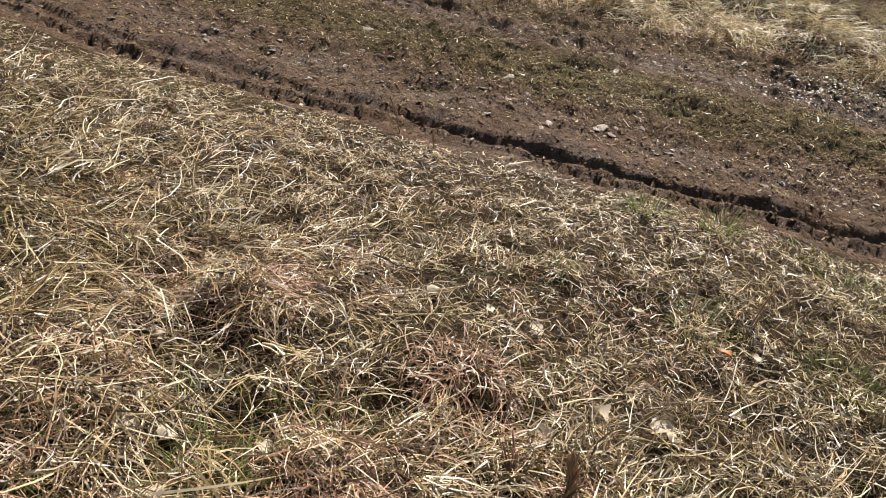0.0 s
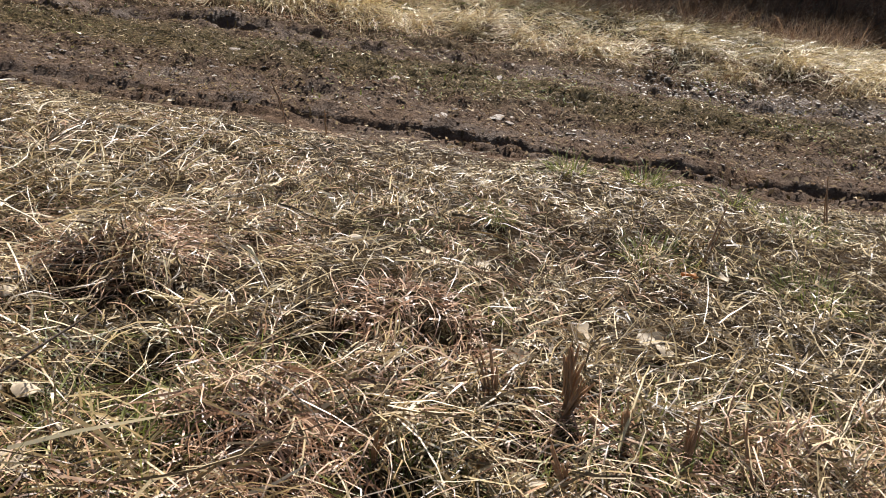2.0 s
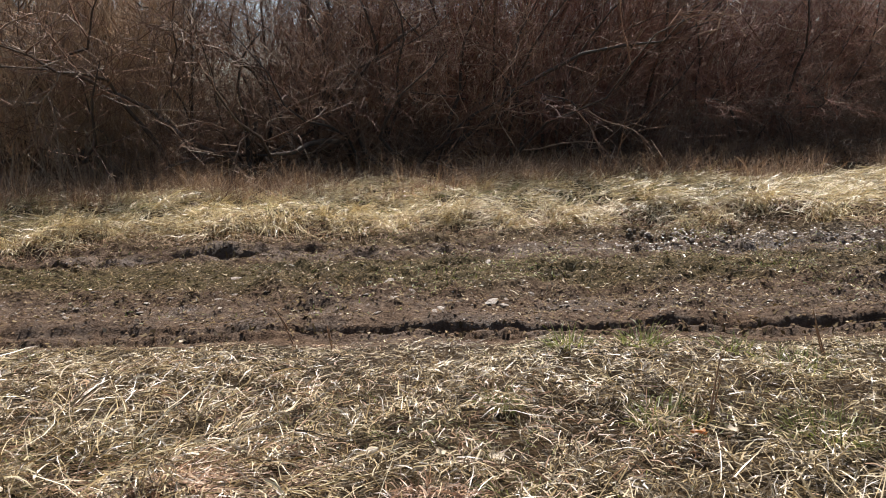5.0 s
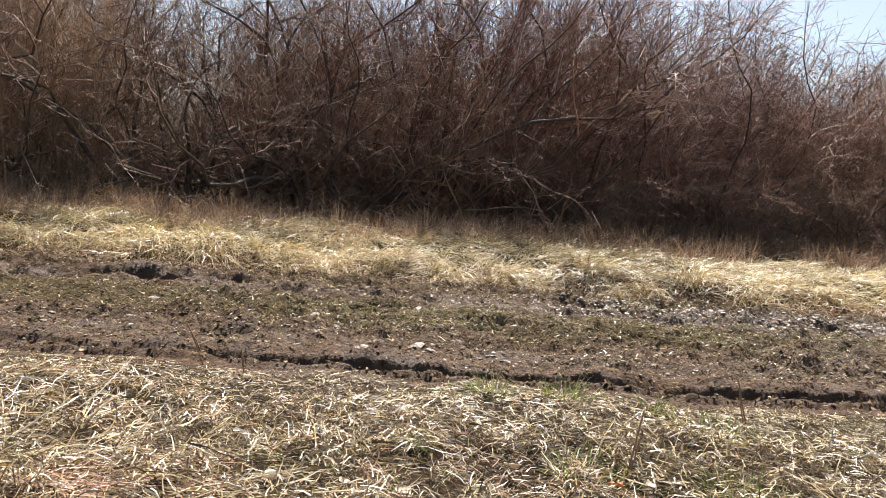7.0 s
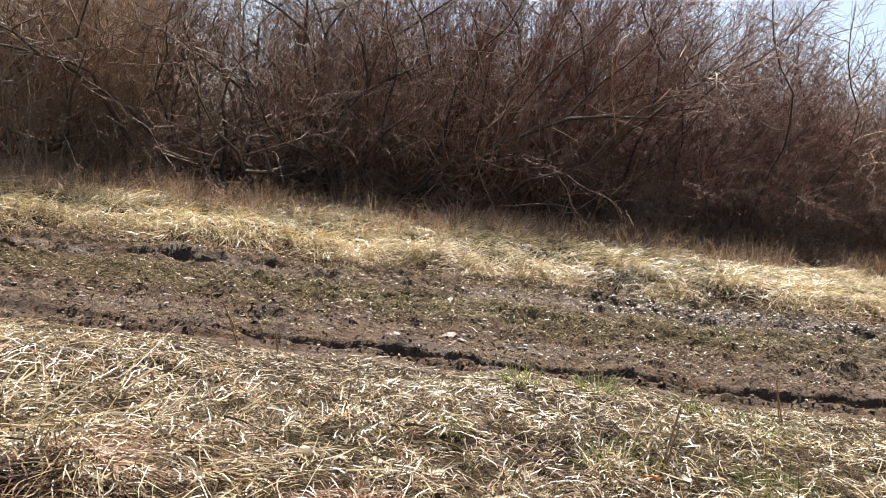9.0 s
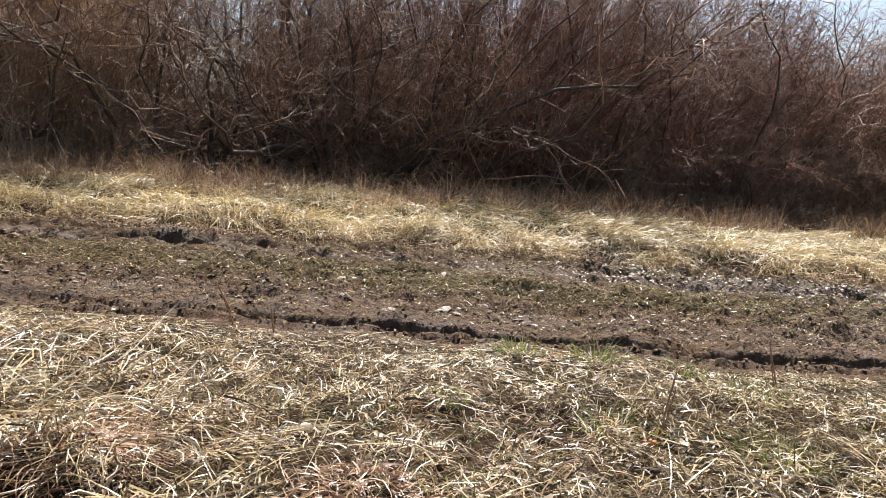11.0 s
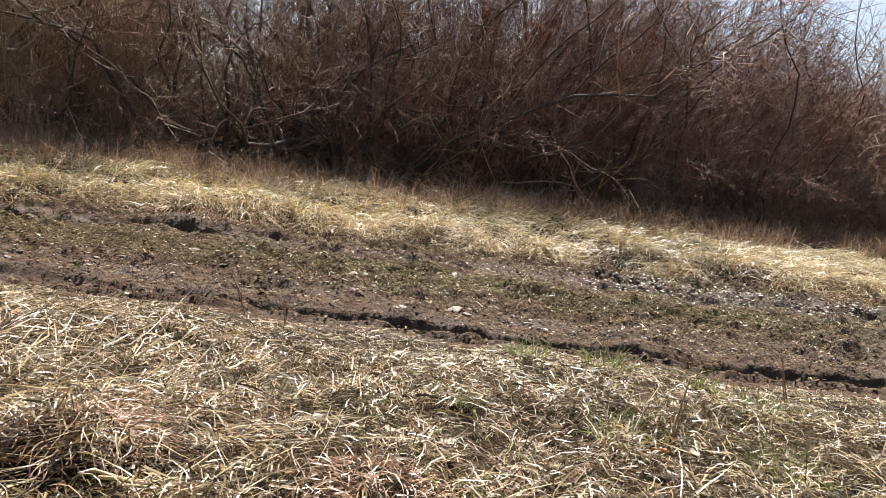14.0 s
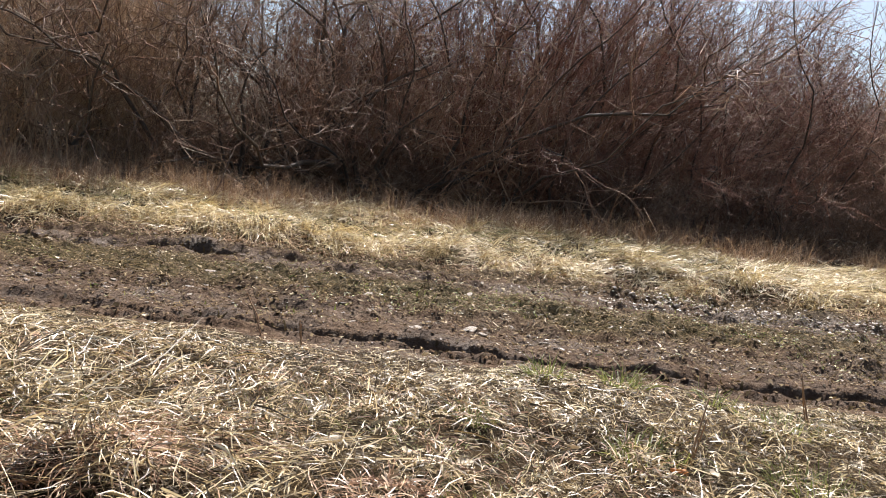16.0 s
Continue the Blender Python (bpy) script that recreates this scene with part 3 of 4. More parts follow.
def laid(n, l0, l1, lo, hi, rise, w=(0.002, 0.006)):
    x = u(n, -4.5, 7.8)
    y = verge_line(x) + u(n, lo, hi)
    az = -0.4 + 4.5 * (vnoise(x, y, 0.45, 74) - 0.5) + rng.normal(0, 0.8, n)
    return blades(x, y, u(n, l0, l1), u(n, *w), az, rng.normal(0.1, rise, n), u(n, 0.1, 1.0), rng.normal(0, 0.7, n), 0.06 * rng.random(n), 3)


stuff("verge_grass", verge_set(430, 0.16, 0.36, 0.05, 2.0) + [laid(24000, 0.06, 0.22, 0.0, 2.1, 0.4)], STRAW_PALE, "long pale dry grass flattened along the track edge", "dry grass")
stuff("verge_stubble", [laid(9000, 0.02, 0.08, -0.28, 0.3, 0.5), laid(3000, 0.05, 0.16, -0.1, 0.35, 0.5, (0.002, 0.004))], WEED, "short brown withered stubble between mud and verge", "dry grass")
stuff("verge_green", [laid(2600, 0.06, 0.18, 0.4, 1.5, 0.35)], GREEN, "yellow-green grass blades showing through the verge straw", "green grass")
for k in range(26):
    x = -3.6 + 0.42 * k + rng.uniform(-0.15, 0.15)
    y = float(verge_line(x)) + rng.uniform(0.05, 0.5)
    tussock("grass_tussock", x, y, [tussock_set(x, y, 0.16, 170, 0.16, 0.38, 0.0025, 0.006, lean=rng.normal(-1.4, 0.6), spread_az=0.7, rise=(0.2, 1.1), droop=(1.2, 2.8))], STRAW_PALE,
            "pale arching dry grass tussock at the track edge", "verge tussocks")


def weeds(n, y0, y1, l0, l1, rise=(1.0, 1.55)):
    x = u(n, -7, 11)
    y = u(n, y0, y1) + 0.5 * (vnoise(x, 0 * x, 1.0, 81) - 0.5)
    return blades(x, y, u(n, l0, l1), u(n, 0.002, 0.005), u(n, 0, 2 * np.pi), u(n, *rise), u(n, 0.0, 0.9), rng.normal(0, 0.4, n), 0, 3)


def clumped_weeds(n, y0, y1, l0, l1):
    """Clumps of thin withered stems, in drifts, each with its own height."""
    sets = []
    for _ in range(n):
        x, y = rng.uniform(-4, 8), rng.uniform(y0, y1)
        if vnoise(x, y, 0.6, 83) < 0.36 or (x > 3.0 and y > 8.6):
            continue
        t = rng.uniform(0.6, 1.15)
        sets.append(tussock_set(x, y, rng.uniform(0.06, 0.22), int(rng.uniform(30, 70)), l0 * t, l1 * t, 0.0022, 0.005, rise=(0.6, 1.5), droop=(0.2, 1.9), seg=3))
    return sets


stuff("brown_weeds", [weeds(2600, 8.2, 10.2, 0.15, 0.42)] + clumped_weeds(270, 7.9, 9.1, 0.2, 0.46) + clumped_weeds(160, 8.8, 10.0, 0.2, 0.5), WEED, "brown withered weeds at the foot of the hedge", "weeds")


# ---- woody plants ----
def tubes(paths, radii, sides):
    """Closed tapered tubes. paths (n, k, 3), radii (n, k)."""
    n, k, _ = paths.shape
    d = np.gradient(paths, axis=1)
    d /= np.linalg.norm(d, axis=2, keepdims=True) + 1e-9
    ref = np.where(np.abs(d[:, :, 2:3]) > 0.9, np.array([1.0, 0, 0]), np.array([0, 0, 1.0]))
    a = np.cross(d, ref)
    a /= np.linalg.norm(a, axis=2, keepdims=True) + 1e-9
    b = np.cross(d, a)
    ang = np.arange(sides) * 2 * np.pi / sides
    ring = a[:, :, None] * np.cos(ang)[:, None] + b[:, :, None] * np.sin(ang)[:, None]
    verts = (paths[:, :, None] + ring * radii[:, :, None, None]).reshape(-1, 3)
    base = np.arange(n)[:, None] * k * sides
    faces = []
    for i in range(k - 1):
        for j in range(sides):
            j2 = (j + 1) % sides
            faces.append(base + np.array([[i * sides + j, i * sides + j2, (i + 1) * sides + j2, (i + 1) * sides + j]]))
    return verts, faces


def along(paths, which, s):
    """Points and directions on paths at 0..1."""
    k = paths.shape[1] - 1
    f = np.clip(s, 0, 0.999) * k
    i = f.astype(int)
    w = (f - i)[:, None]
    p, q = paths[which, i], paths[which, i + 1]
    return p * (1 - w) + q * w, (q - p) / (np.linalg.norm(q - p, axis=1, keepdims=True) + 1e-9)


def grow(r, start, heading, length, pts, jitter, pull):
    """Paths that wander from start along heading; pull bends them (a vector per step)."""
    n = len(start)
    out, p, d = [start], start.copy(), heading.copy()
    for _ in range(pts - 1):
        d = d + r.normal(0, jitter, (n, 3)) + pull
        d /= np.linalg.norm(d, axis=1, keepdims=True)
        p = p + d * (length / (pts - 1))[:, None]
        out.append(p)
    return np.stack(out, 1)


def side_ways(r, d, angle):
    """Directions that leave d by about angle, all round."""
    n = len(d)
    rnd = r.normal(0, 1, (n, 3))
    perp = rnd - d * (rnd * d).sum(1, keepdims=True)
    perp /= np.linalg.norm(perp, axis=1, keepdims=True)
    return d * np.cos(angle)[:, None] + perp * np.sin(angle)[:, None]


def shrub_meshes(seed, stems, tall, lean, per_stem, per_branch, crooked, up, bias, mats, thick_r=0.016, twig_len=(0.14, 0.42), branch_len=(0.2, 0.42), start_s=0.08, angle=(0.45, 1.15), whips=0):
    """The stems' meshes, the crown's mesh and the crown's height."""
    r = np.random.default_rng(seed)
    az = r.uniform(0, 2 * np.pi, stems)
    tilt = np.abs(r.normal(0, lean, stems)) + 0.03
    head = np.stack([np.sin(tilt) * np.cos(az), np.sin(tilt) * np.sin(az), np.cos(tilt)], 1)
    base = np.stack([0.28 * np.cos(az) * r.random(stems), 0.28 * np.sin(az) * r.random(stems), np.full(stems, -0.12)], 1)
    slen = tall * r.uniform(0.65, 1.08, stems)
    pull = np.array([bias[0], bias[1], up])
    sp = grow(r, base, head, slen, 12, crooked, np.array([bias[0], bias[1], up * 0.4]))
    sr = thick_r * r.uniform(0.5, 1.3, stems)[:, None] * np.linspace(1, 0.13, 12)[None]
    stem_list = [tubes(sp[i:i + 1], sr[i:i + 1], 5) for i in range(stems)]
    nb = stems * per_stem
    which = np.repeat(np.arange(stems), per_stem)
    s = r.uniform(start_s, 0.97, nb)
    p, d = along(sp, which, s)
    hb = side_ways(r, d, r.uniform(*angle, nb))
    lb = slen[which] * r.uniform(*branch_len, nb) * (1.05 - 0.55 * s)
    bp = grow(r, p, hb, lb, 7, crooked * 1.3, pull)
    br = (0.0050 * r.uniform(0.6, 1.3, nb))[:, None] * np.linspace(1, 0.3, 7)[None]
    ns = nb * per_branch
    ws = np.repeat(np.arange(nb), per_branch)
    s = r.uniform(0.08, 1.0, ns)
    p, d = along(bp, ws, s)
    hs = side_ways(r, d, r.uniform(angle[0], angle[1], ns))
    ss = grow(r, p, hs, r.uniform(*twig_len, ns), 4, crooked * 1.8, pull * 1.3)
    rs = (0.0027 * r.uniform(0.6, 1.3, ns))[:, None] * np.array([1.0, 0.85, 0.65, 0.4])[None]
    nt = ns * 2
    wt = np.repeat(np.arange(ns), 2)
    p, d = along(ss, wt, r.uniform(0.15, 1.0, nt))
    ht = side_ways(r, d, r.uniform(0.3, 1.1, nt)) + pull
    ht /= np.linalg.norm(ht, axis=1, keepdims=True)
    tp = np.stack([p, p + ht * r.uniform(0.05, 0.22, nt)[:, None]], 1)
    tr = (0.0023 * r.uniform(0.6, 1.3, nt))[:, None] * np.array([1.0, 0.45])[None]
    sets = [tubes(bp, br, 3), tubes(ss, rs, 3), tubes(tp, tr, 3)]
    if whips:
        p, d = along(sp, r.integers(stems, size=whips), r.uniform(0.45, 1.0, whips))
        hw = side_ways(r, d, r.uniform(0.1, 0.5, whips)) + np.array([bias[0], bias[1], 0.5])
        hw /= np.linalg.norm(hw, axis=1, keepdims=True)
        wp = grow(r, p, hw, tall * r.uniform(0.16, 0.34, whips), 5, 0.05, np.array([bias[0], 0, 0.10]))
        sets.append(tubes(wp, (0.0034 * r.uniform(0.7, 1.2, whips))[:, None] * np.linspace(1, 0.35, 5)[None], 3))
    v, f = joined(sets)
    crown_me = mesh_from("crown", v, f, [mats[1]])
    stem_me = [shade_smooth(mesh_from("stem", sv, sf, [mats[0]])) for sv, sf in stem_list]
    return stem_me, crown_me, float(np.percentile(v[:, 2], 97))


def shrub(name, meshes, label, group):
    e = tagged(new(name), label, "shrub", group)
    for me in meshes[0]:
        new("stem", me).parent = e
    new("crown", meshes[1]).parent = e
    return e


KINDS = {
    "red": shrub_meshes(101, 10, 3.3, 0.30, 16, 6, 0.15, 0.13, (0.03, 0.0), (BARK, TWIG_RED), start_s=0.02, angle=(0.25, 0.85), whips=60),
    "red_wide": shrub_meshes(102, 11, 3.0, 0.46, 15, 6, 0.20, 0.09, (0.05, 0.0), (BARK, TWIG_RED), start_s=0.02, angle=(0.35, 1.1), whips=45),
    "grey": shrub_meshes(103, 8, 2.9, 0.42, 17, 6, 0.25, 0.09, (0.0, 0.0), (BARK, TWIG_GREY), 0.022, start_s=0.02),
    "grey_low": shrub_meshes(104, 11, 2.1, 0.65, 14, 6, 0.27, 0.07, (0.03, 0.0), (BARK, TWIG_GREY), 0.016, start_s=0.02),
    "tan": shrub_meshes(105, 14, 3.0, 0.22, 11, 5, 0.09, 0.14, (0.0, 0.0), (TWIG_SUNLIT_TAN, TWIG_SUNLIT_TAN), 0.009, (0.15, 0.5), angle=(0.25, 0.9), whips=40),
    "thorn": shrub_meshes(107, 6, 3.1, 0.42, 18, 7, 0.34, 0.10, (0.0, 0.0), (BARK, TWIG_GREY), 0.045, (0.15, 0.4), (0.2, 0.45), 0.15),
    "thicket": shrub_meshes(106, 13, 1.35, 0.85, 10, 6, 0.32, 0.02, (0.0, 0.0), (BARK, TWIG_GREY), 0.010, (0.12, 0.36), (0.3, 0.6), 0.02),
}
LABELS = {
    "red": "bare red-brown shrub with long whippy upright shoots",
    "red_wide": "bare red-brown shrub with wide arching twigs",
    "grey": "bare grey-brown thorn shrub with crooked dark limbs",
    "grey_low": "low tangled grey-brown thorn shrub without leaves",
    "thorn": "gnarled bare thorn tree with thick dark crooked limbs",
    "thicket": "low dense bramble thicket, bare and dark",
    "tan": "bare shrub with slender upright stems, tan with sunlight in the colour",
}
MASTER = {}


def plant(kind, x, y, s=1.0, turn=0.0):
    z = float(height(x, y))
    if kind not in MASTER:
        MASTER[kind] = shrub("shrub", KINDS[kind], LABELS[kind], "hedge shrubs")
        o = MASTER[kind]
        o.matrix_basis = pose(x, y, z, 0, 0, turn)
        o.scale = (s, s, s)
        return o
    o = copy_thing(MASTER[kind], pose(x, y, z, 0, 0, turn))
    o.scale = (s, s, s)
    return o


def hedge_row(y, x0, x1, step, scale, pick):
    x = x0
    while x < x1:
        px, py = x + rng.uniform(-0.25, 0.25), y + rng.uniform(-0.3, 0.3)
        kind, s = pick(px, py)
        if kind:
            plant(kind, px, py, s * scale * rng.uniform(0.9, 1.08), rng.uniform(-25, 25) if kind.startswith("red") else rng.uniform(0, 360))
        x += step * rng.uniform(0.85, 1.15)


def hedge_top(x, y):
    """Height of the hedge's crest, which rises inwards and dips where two shrubs part."""
    q = (x - 0.2) / (y - 0.5)
    rise = np.interp(q, [-0.5, -0.3, -0.12, -0.05, 0.05, 0.18, 0.30, 0.42, 0.46, 0.58, 0.645, 0.665, 0.685, 0.72, 0.78, 0.9],
                     [0.20, 0.205, 0.215, 0.205, 0.24, 0.25, 0.26, 0.26, 0.232, 0.230, 0.226, 0.17, 0.15, 0.175, 0.225, 0.24])
    return 0.75 + rise * (y - 0.56)


def pick_front(x, y):
    q = (x - 0.2) / (y - 0.5)
    if 0.655 < q < 0.70 or (y > 11.4 and x < 1.0 and rng.random() < 0.35):
        return None, 1.0
    if q > 0.70:
        kind = "grey_low"
    elif x < -2.0:
        kind = "tan" if rng.random() < 0.6 and y < 11.3 else "grey"
    elif x < 1.6:
        kind = "grey" if rng.random() < 0.65 else "grey_low"
    else:
        kind = "red_wide" if q > 0.42 or rng.random() < 0.4 else "red"
    drift = 0.3 if kind == "red_wide" else 0.15 if kind == "red" else 0.0
    full = 0.84 if q > 0.70 else 0.97 if q > 0.44 else 1.03
    return kind, full * float(hedge_top(x + drift, y)) / KINDS[kind][2]


hedge_row(10.95, -4.0, 9.0, 0.92, 1.02, pick_front)
hedge_row(11.95, -4.4, 9.8, 0.98, 1.08, pick_front)


def thicket_rods(n):
    """Depth of the hedge: a close mass of coarse shoots behind the front shrubs."""
    x, y = u(n, -6, 12), 10.4 + 4.6 * rng.random(n) ** 0.75
    y = np.where(x < 0.5, np.maximum(y, u(n, 11.2, 14.8)), y)
    keep = (x > -0.8) | (rng.random(n) < 0.4)
    x, y = x[keep], y[keep]
    n = len(x)
    q = (x - 0.2) / (y - 0.5)
    top = hedge_top(x, y) + 0.3 * (vnoise(x, y, 0.6, 91) - 0.5)
    top = top * u(n, 0.6, 1.06)
    z = top * rng.random(n) ** 1.3 * 0.97
    p = np.stack([x, y, z], 1)
    d = np.stack([rng.normal(0.05, 0.45, n) + 0.45 * smooth(0.2, 0.6, q), rng.normal(0, 0.3, n), np.abs(rng.normal(0.8, 0.35, n))], 1)
    d /= np.linalg.norm(d, axis=1, keepdims=True)
    ln = u(n, 0.3, 0.75)
    ln = np.minimum(ln, np.maximum(0.12, (top * 1.04 - z)))
    pts = np.stack([p, p + d * ln[:, None]], 1)
    return tubes(pts, u(n, 0.003, 0.0062)[:, None] * np.array([1.0, 0.4])[None], 3)


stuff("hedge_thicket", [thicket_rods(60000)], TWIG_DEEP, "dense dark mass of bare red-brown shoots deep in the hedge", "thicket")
hedge_row(10.85, -4.0, 8.9, 1.35, 1.0, lambda x, y: ("thicket", rng.uniform(0.6, 0.95)))
for x, y, s, a in ((3.6, 10.3, 0.85, 40), (4.6, 10.0, 0.9, 160), (5.6, 9.8, 1.0, 280), (6.5, 9.7, 1.05, 20), (7.4, 9.6, 1.1, 120)):
    plant("thicket", x, y, s, a)
for x, y, s, a in ((-0.9, 10.8, 1.0, 10), (1.2, 10.9, 0.95, 200), (-0.5, 11.9, 1.2, 90), (0.6, 12.6, 1.35, 150)):
    plant("thorn", x, y, s, a)
# left end of the hedge: stems coloured as if the sun reached them
for x, y, s, a in ((-2.75, 10.2, 1.1, 30), (-3.3, 10.4, 1.15, 140), (-2.4, 10.8, 1.15, 260), (-3.7, 10.2, 1.15, 310), (-2.1, 10.5, 1.05, 80)):
    plant("tan", x, y, s, a)


# ---- stones, clods, leaves, stalks ----
def lump(seed, flat, rough=0.25, sub=2, size=1.0):
    """An angular stone about 1 across, its underside near z = 0."""
    r = np.random.default_rng(seed)
    bm = bmesh.new()
    bmesh.ops.create_icosphere(bm, subdivisions=sub, radius=0.5 * size)
    cuts = r.normal(0, 1, (5, 3))
    cuts /= np.linalg.norm(cuts, axis=1, keepdims=True)
    stretch = np.array([r.uniform(0.9, 1.3), r.uniform(0.6, 0.9), flat])
    for v in bm.verts:
        p = np.array(v.co)
        for c in cuts:
            over = p @ c - 0.27 * size
            if over > 0:
                p = p - c * over
        p = p * (1 + rough * (r.random() - 0.5) * 0.4) * stretch
        v.co = p
    return bm


def stone_mesh(seed, flat):
    me = bpy.data.meshes.new("stone")
    bm = lump(seed, flat)
    bm.to_mesh(me)
    bm.free()
    me.materials.append(STONE)
    return me


STONES = [tagged(new("stone", stone_mesh(200 + k, f)), "pale angular field stone pressed into the mud", "stone", "track stones") for k, f in enumerate((0.2, 0.26, 0.34, 0.18, 0.3, 0.22, 0.42, 0.5, 0.6))]
used_stones = set()


def lay_stone(k, x, y, s, turn):
    m = pose(x, y, float(height(x, y)) + 0.01 * s, rng.uniform(-14, 14), rng.uniform(-14, 14), turn)
    o = STONES[k]
    if k in used_stones:
        o = copy_thing(o, m)
    else:
        used_stones.add(k)
        o.matrix_basis = m
    o.scale = (s, s, s)


for x, y, s in ((0.392, 4.71, 0.075), (0.90, 4.38, 0.075), (0.95, 4.33, 0.06), (0.86, 4.34, 0.05), (0.98, 4.42, 0.045), (2.30, 4.07, 0.085), (2.36, 4.05, 0.06), (-0.487, 5.26, 0.07), (1.22, 4.20, 0.05),
                (0.62, 4.30, 0.06), (0.30, 4.25, 0.05), (1.55, 4.95, 0.06), (1.05, 5.35, 0.06)):
    lay_stone(int(rng.integers(6)), x, y, s * rng.uniform(1.0, 1.2), rng.uniform(0, 360))
for k in range(150):
    x = rng.uniform(-1.9, 4.6)
    v = abs(rng.normal(0.42, 0.22)) + 0.12 if rng.random() < 0.72 else rng.uniform(0.2, 2.6)
    lay_stone(k % 6, x, float(near_rut(x)) + v, rng.uniform(0.022, 0.058), rng.uniform(0, 360))
for k in range(120):
    x, y = (rng.normal(2.45, 0.26), rng.normal(5.88, 0.12)) if k % 3 else (rng.normal(3.2, 0.3), rng.normal(5.8, 0.15))
    lay_stone(6 + k % 3, x, y, rng.uniform(0.018, 0.05), rng.uniform(0, 360))


def rubble(n, s0, s1, place, seed, flat=(0.2, 0.45)):
    """Many small lumps as one set of arrays."""
    shapes = []
    for k in range(5):
        bm = lump(seed + k, 0.7, 0.5, 1)
        bm.verts.ensure_lookup_table()
        shapes.append((np.array([v.co[:] for v in bm.verts]), np.array([[v.index for v in f.verts] for f in bm.faces])))
        bm.free()
    x, y = place(n)
    sets = []
    for k, (v, f) in enumerate(shapes):
        px, py = x[k::5], y[k::5]
        n_k = len(px)
        s, a = rng.uniform(s0, s1, n_k) * (0.6 + 0.8 * rng.random(n_k) ** 2), rng.uniform(0, 6.28, n_k)
        q = v[None] * s[:, None, None]
        w = np.stack([q[:, :, 0] * np.cos(a)[:, None] - q[:, :, 1] * np.sin(a)[:, None], q[:, :, 0] * np.sin(a)[:, None] + q[:, :, 1] * np.cos(a)[:, None], q[:, :, 2] * rng.uniform(*flat, n_k)[:, None]], 2)
        w += np.stack([px, py, height(px, py) + 0.08 * s], 1)[:, None]
        sets.append((w.reshape(-1, 3), [(f[None] + (np.arange(n_k) * len(v))[:, None, None]).reshape(-1, 3)]))
    return sets


def on_mud(bands):
    def place(n):
        x = rng.uniform(-3.2, 5.5, n)
        pick = rng.integers(len(bands), size=n)
        c, w = np.array(bands)[pick].T
        return x, near_rut(x) + rng.normal(c, w)
    return place


def near_heap(n):
    return rng.normal(2.75, 0.5, n), rng.normal(5.86, 0.17, n)


def rough_clods(n):
    x, y = on_mud([(0.95, 0.3), (1.3, 0.3), (0.7, 0.15), (2.1, 0.2)])(n)
    keep = rng.random(n) < smooth(0.40, 0.62, vnoise(x, y, 0.7, 44) + 0.2 * smooth(1.2, 2.6, x))
    return x[keep], y[keep]


def crumbs(n, s0, s1, place):
    """Small jagged crumbs, bedded in the mud, four faces each."""
    x, y = place(n)
    n = len(x)
    ring = np.array([[1, 0, -0.4], [0, 1, -0.4], [-1, 0, -0.4], [0, -1, -0.4], [0, 0, 0.7]], float)
    q = ring[None] * (0.6 + 0.8 * rng.random((n, 5, 1))) + rng.normal(0, 0.2, (n, 5, 3))
    s = s0 + (s1 - s0) * rng.random(n) ** 2.2
    q = q * s[:, None, None] * np.array([0.5, 0.5, 0.3])
    a = rng.uniform(0, 6.28, n)[:, None]
    w = np.stack([q[:, :, 0] * np.cos(a) - q[:, :, 1] * np.sin(a), q[:, :, 0] * np.sin(a) + q[:, :, 1] * np.cos(a), q[:, :, 2]], 2)
    w += np.stack([x, y, height(x, y) + 0.05 * s], 1)[:, None]
    tri = np.array([[0, 1, 4], [1, 2, 4], [2, 3, 4], [3, 0, 4]])
    return (w.reshape(-1, 3), [(tri[None] + (np.arange(n) * 5)[:, None, None]).reshape(-1, 3)])


def all_mud(n):
    x = rng.uniform(-3.0, 5.2, n)
    v = rng.uniform(-0.2, 2.75, n)
    y = near_rut(x) + v
    keep = (rng.random(n) < (0.3 + 0.7 * smooth(0.35, 0.6, vnoise(x, y, 0.16, 47))) * (1 - 0.55 * bell(v, 1.15, 0.4))) & (y < verge_line(x) + 0.1)
    return x[keep], y[keep]


stuff("mud_crumbs", [crumbs(38000, 0.005, 0.016, all_mud), crumbs(9000, 0.008, 0.024, on_mud([(0.3, 0.15), (0.6, 0.25), (1.1, 0.4), (2.0, 0.3)])), crumbs(4000, 0.006, 0.02, on_mud([(0.11, 0.04), (-0.04, 0.03), (-0.19, 0.03)]))], CLOD, "jagged brown crumbs of churned mud", "mud crumbs")
stuff("mud_clods", rubble(2600, 0.008, 0.024, on_mud([(0.12, 0.06), (-0.04, 0.05), (-0.16, 0.05), (0.35, 0.15), (0.9, 0.35), (1.4, 0.3), (2.1, 0.12), (2.5, 0.3)]), 300)
      + rubble(2000, 0.010, 0.032, rough_clods, 310, (0.2, 0.45)) + rubble(60, 0.02, 0.05, near_heap, 315, (0.4, 0.8)), CLOD, "dark crumbled clods of churned mud", "mud clods")
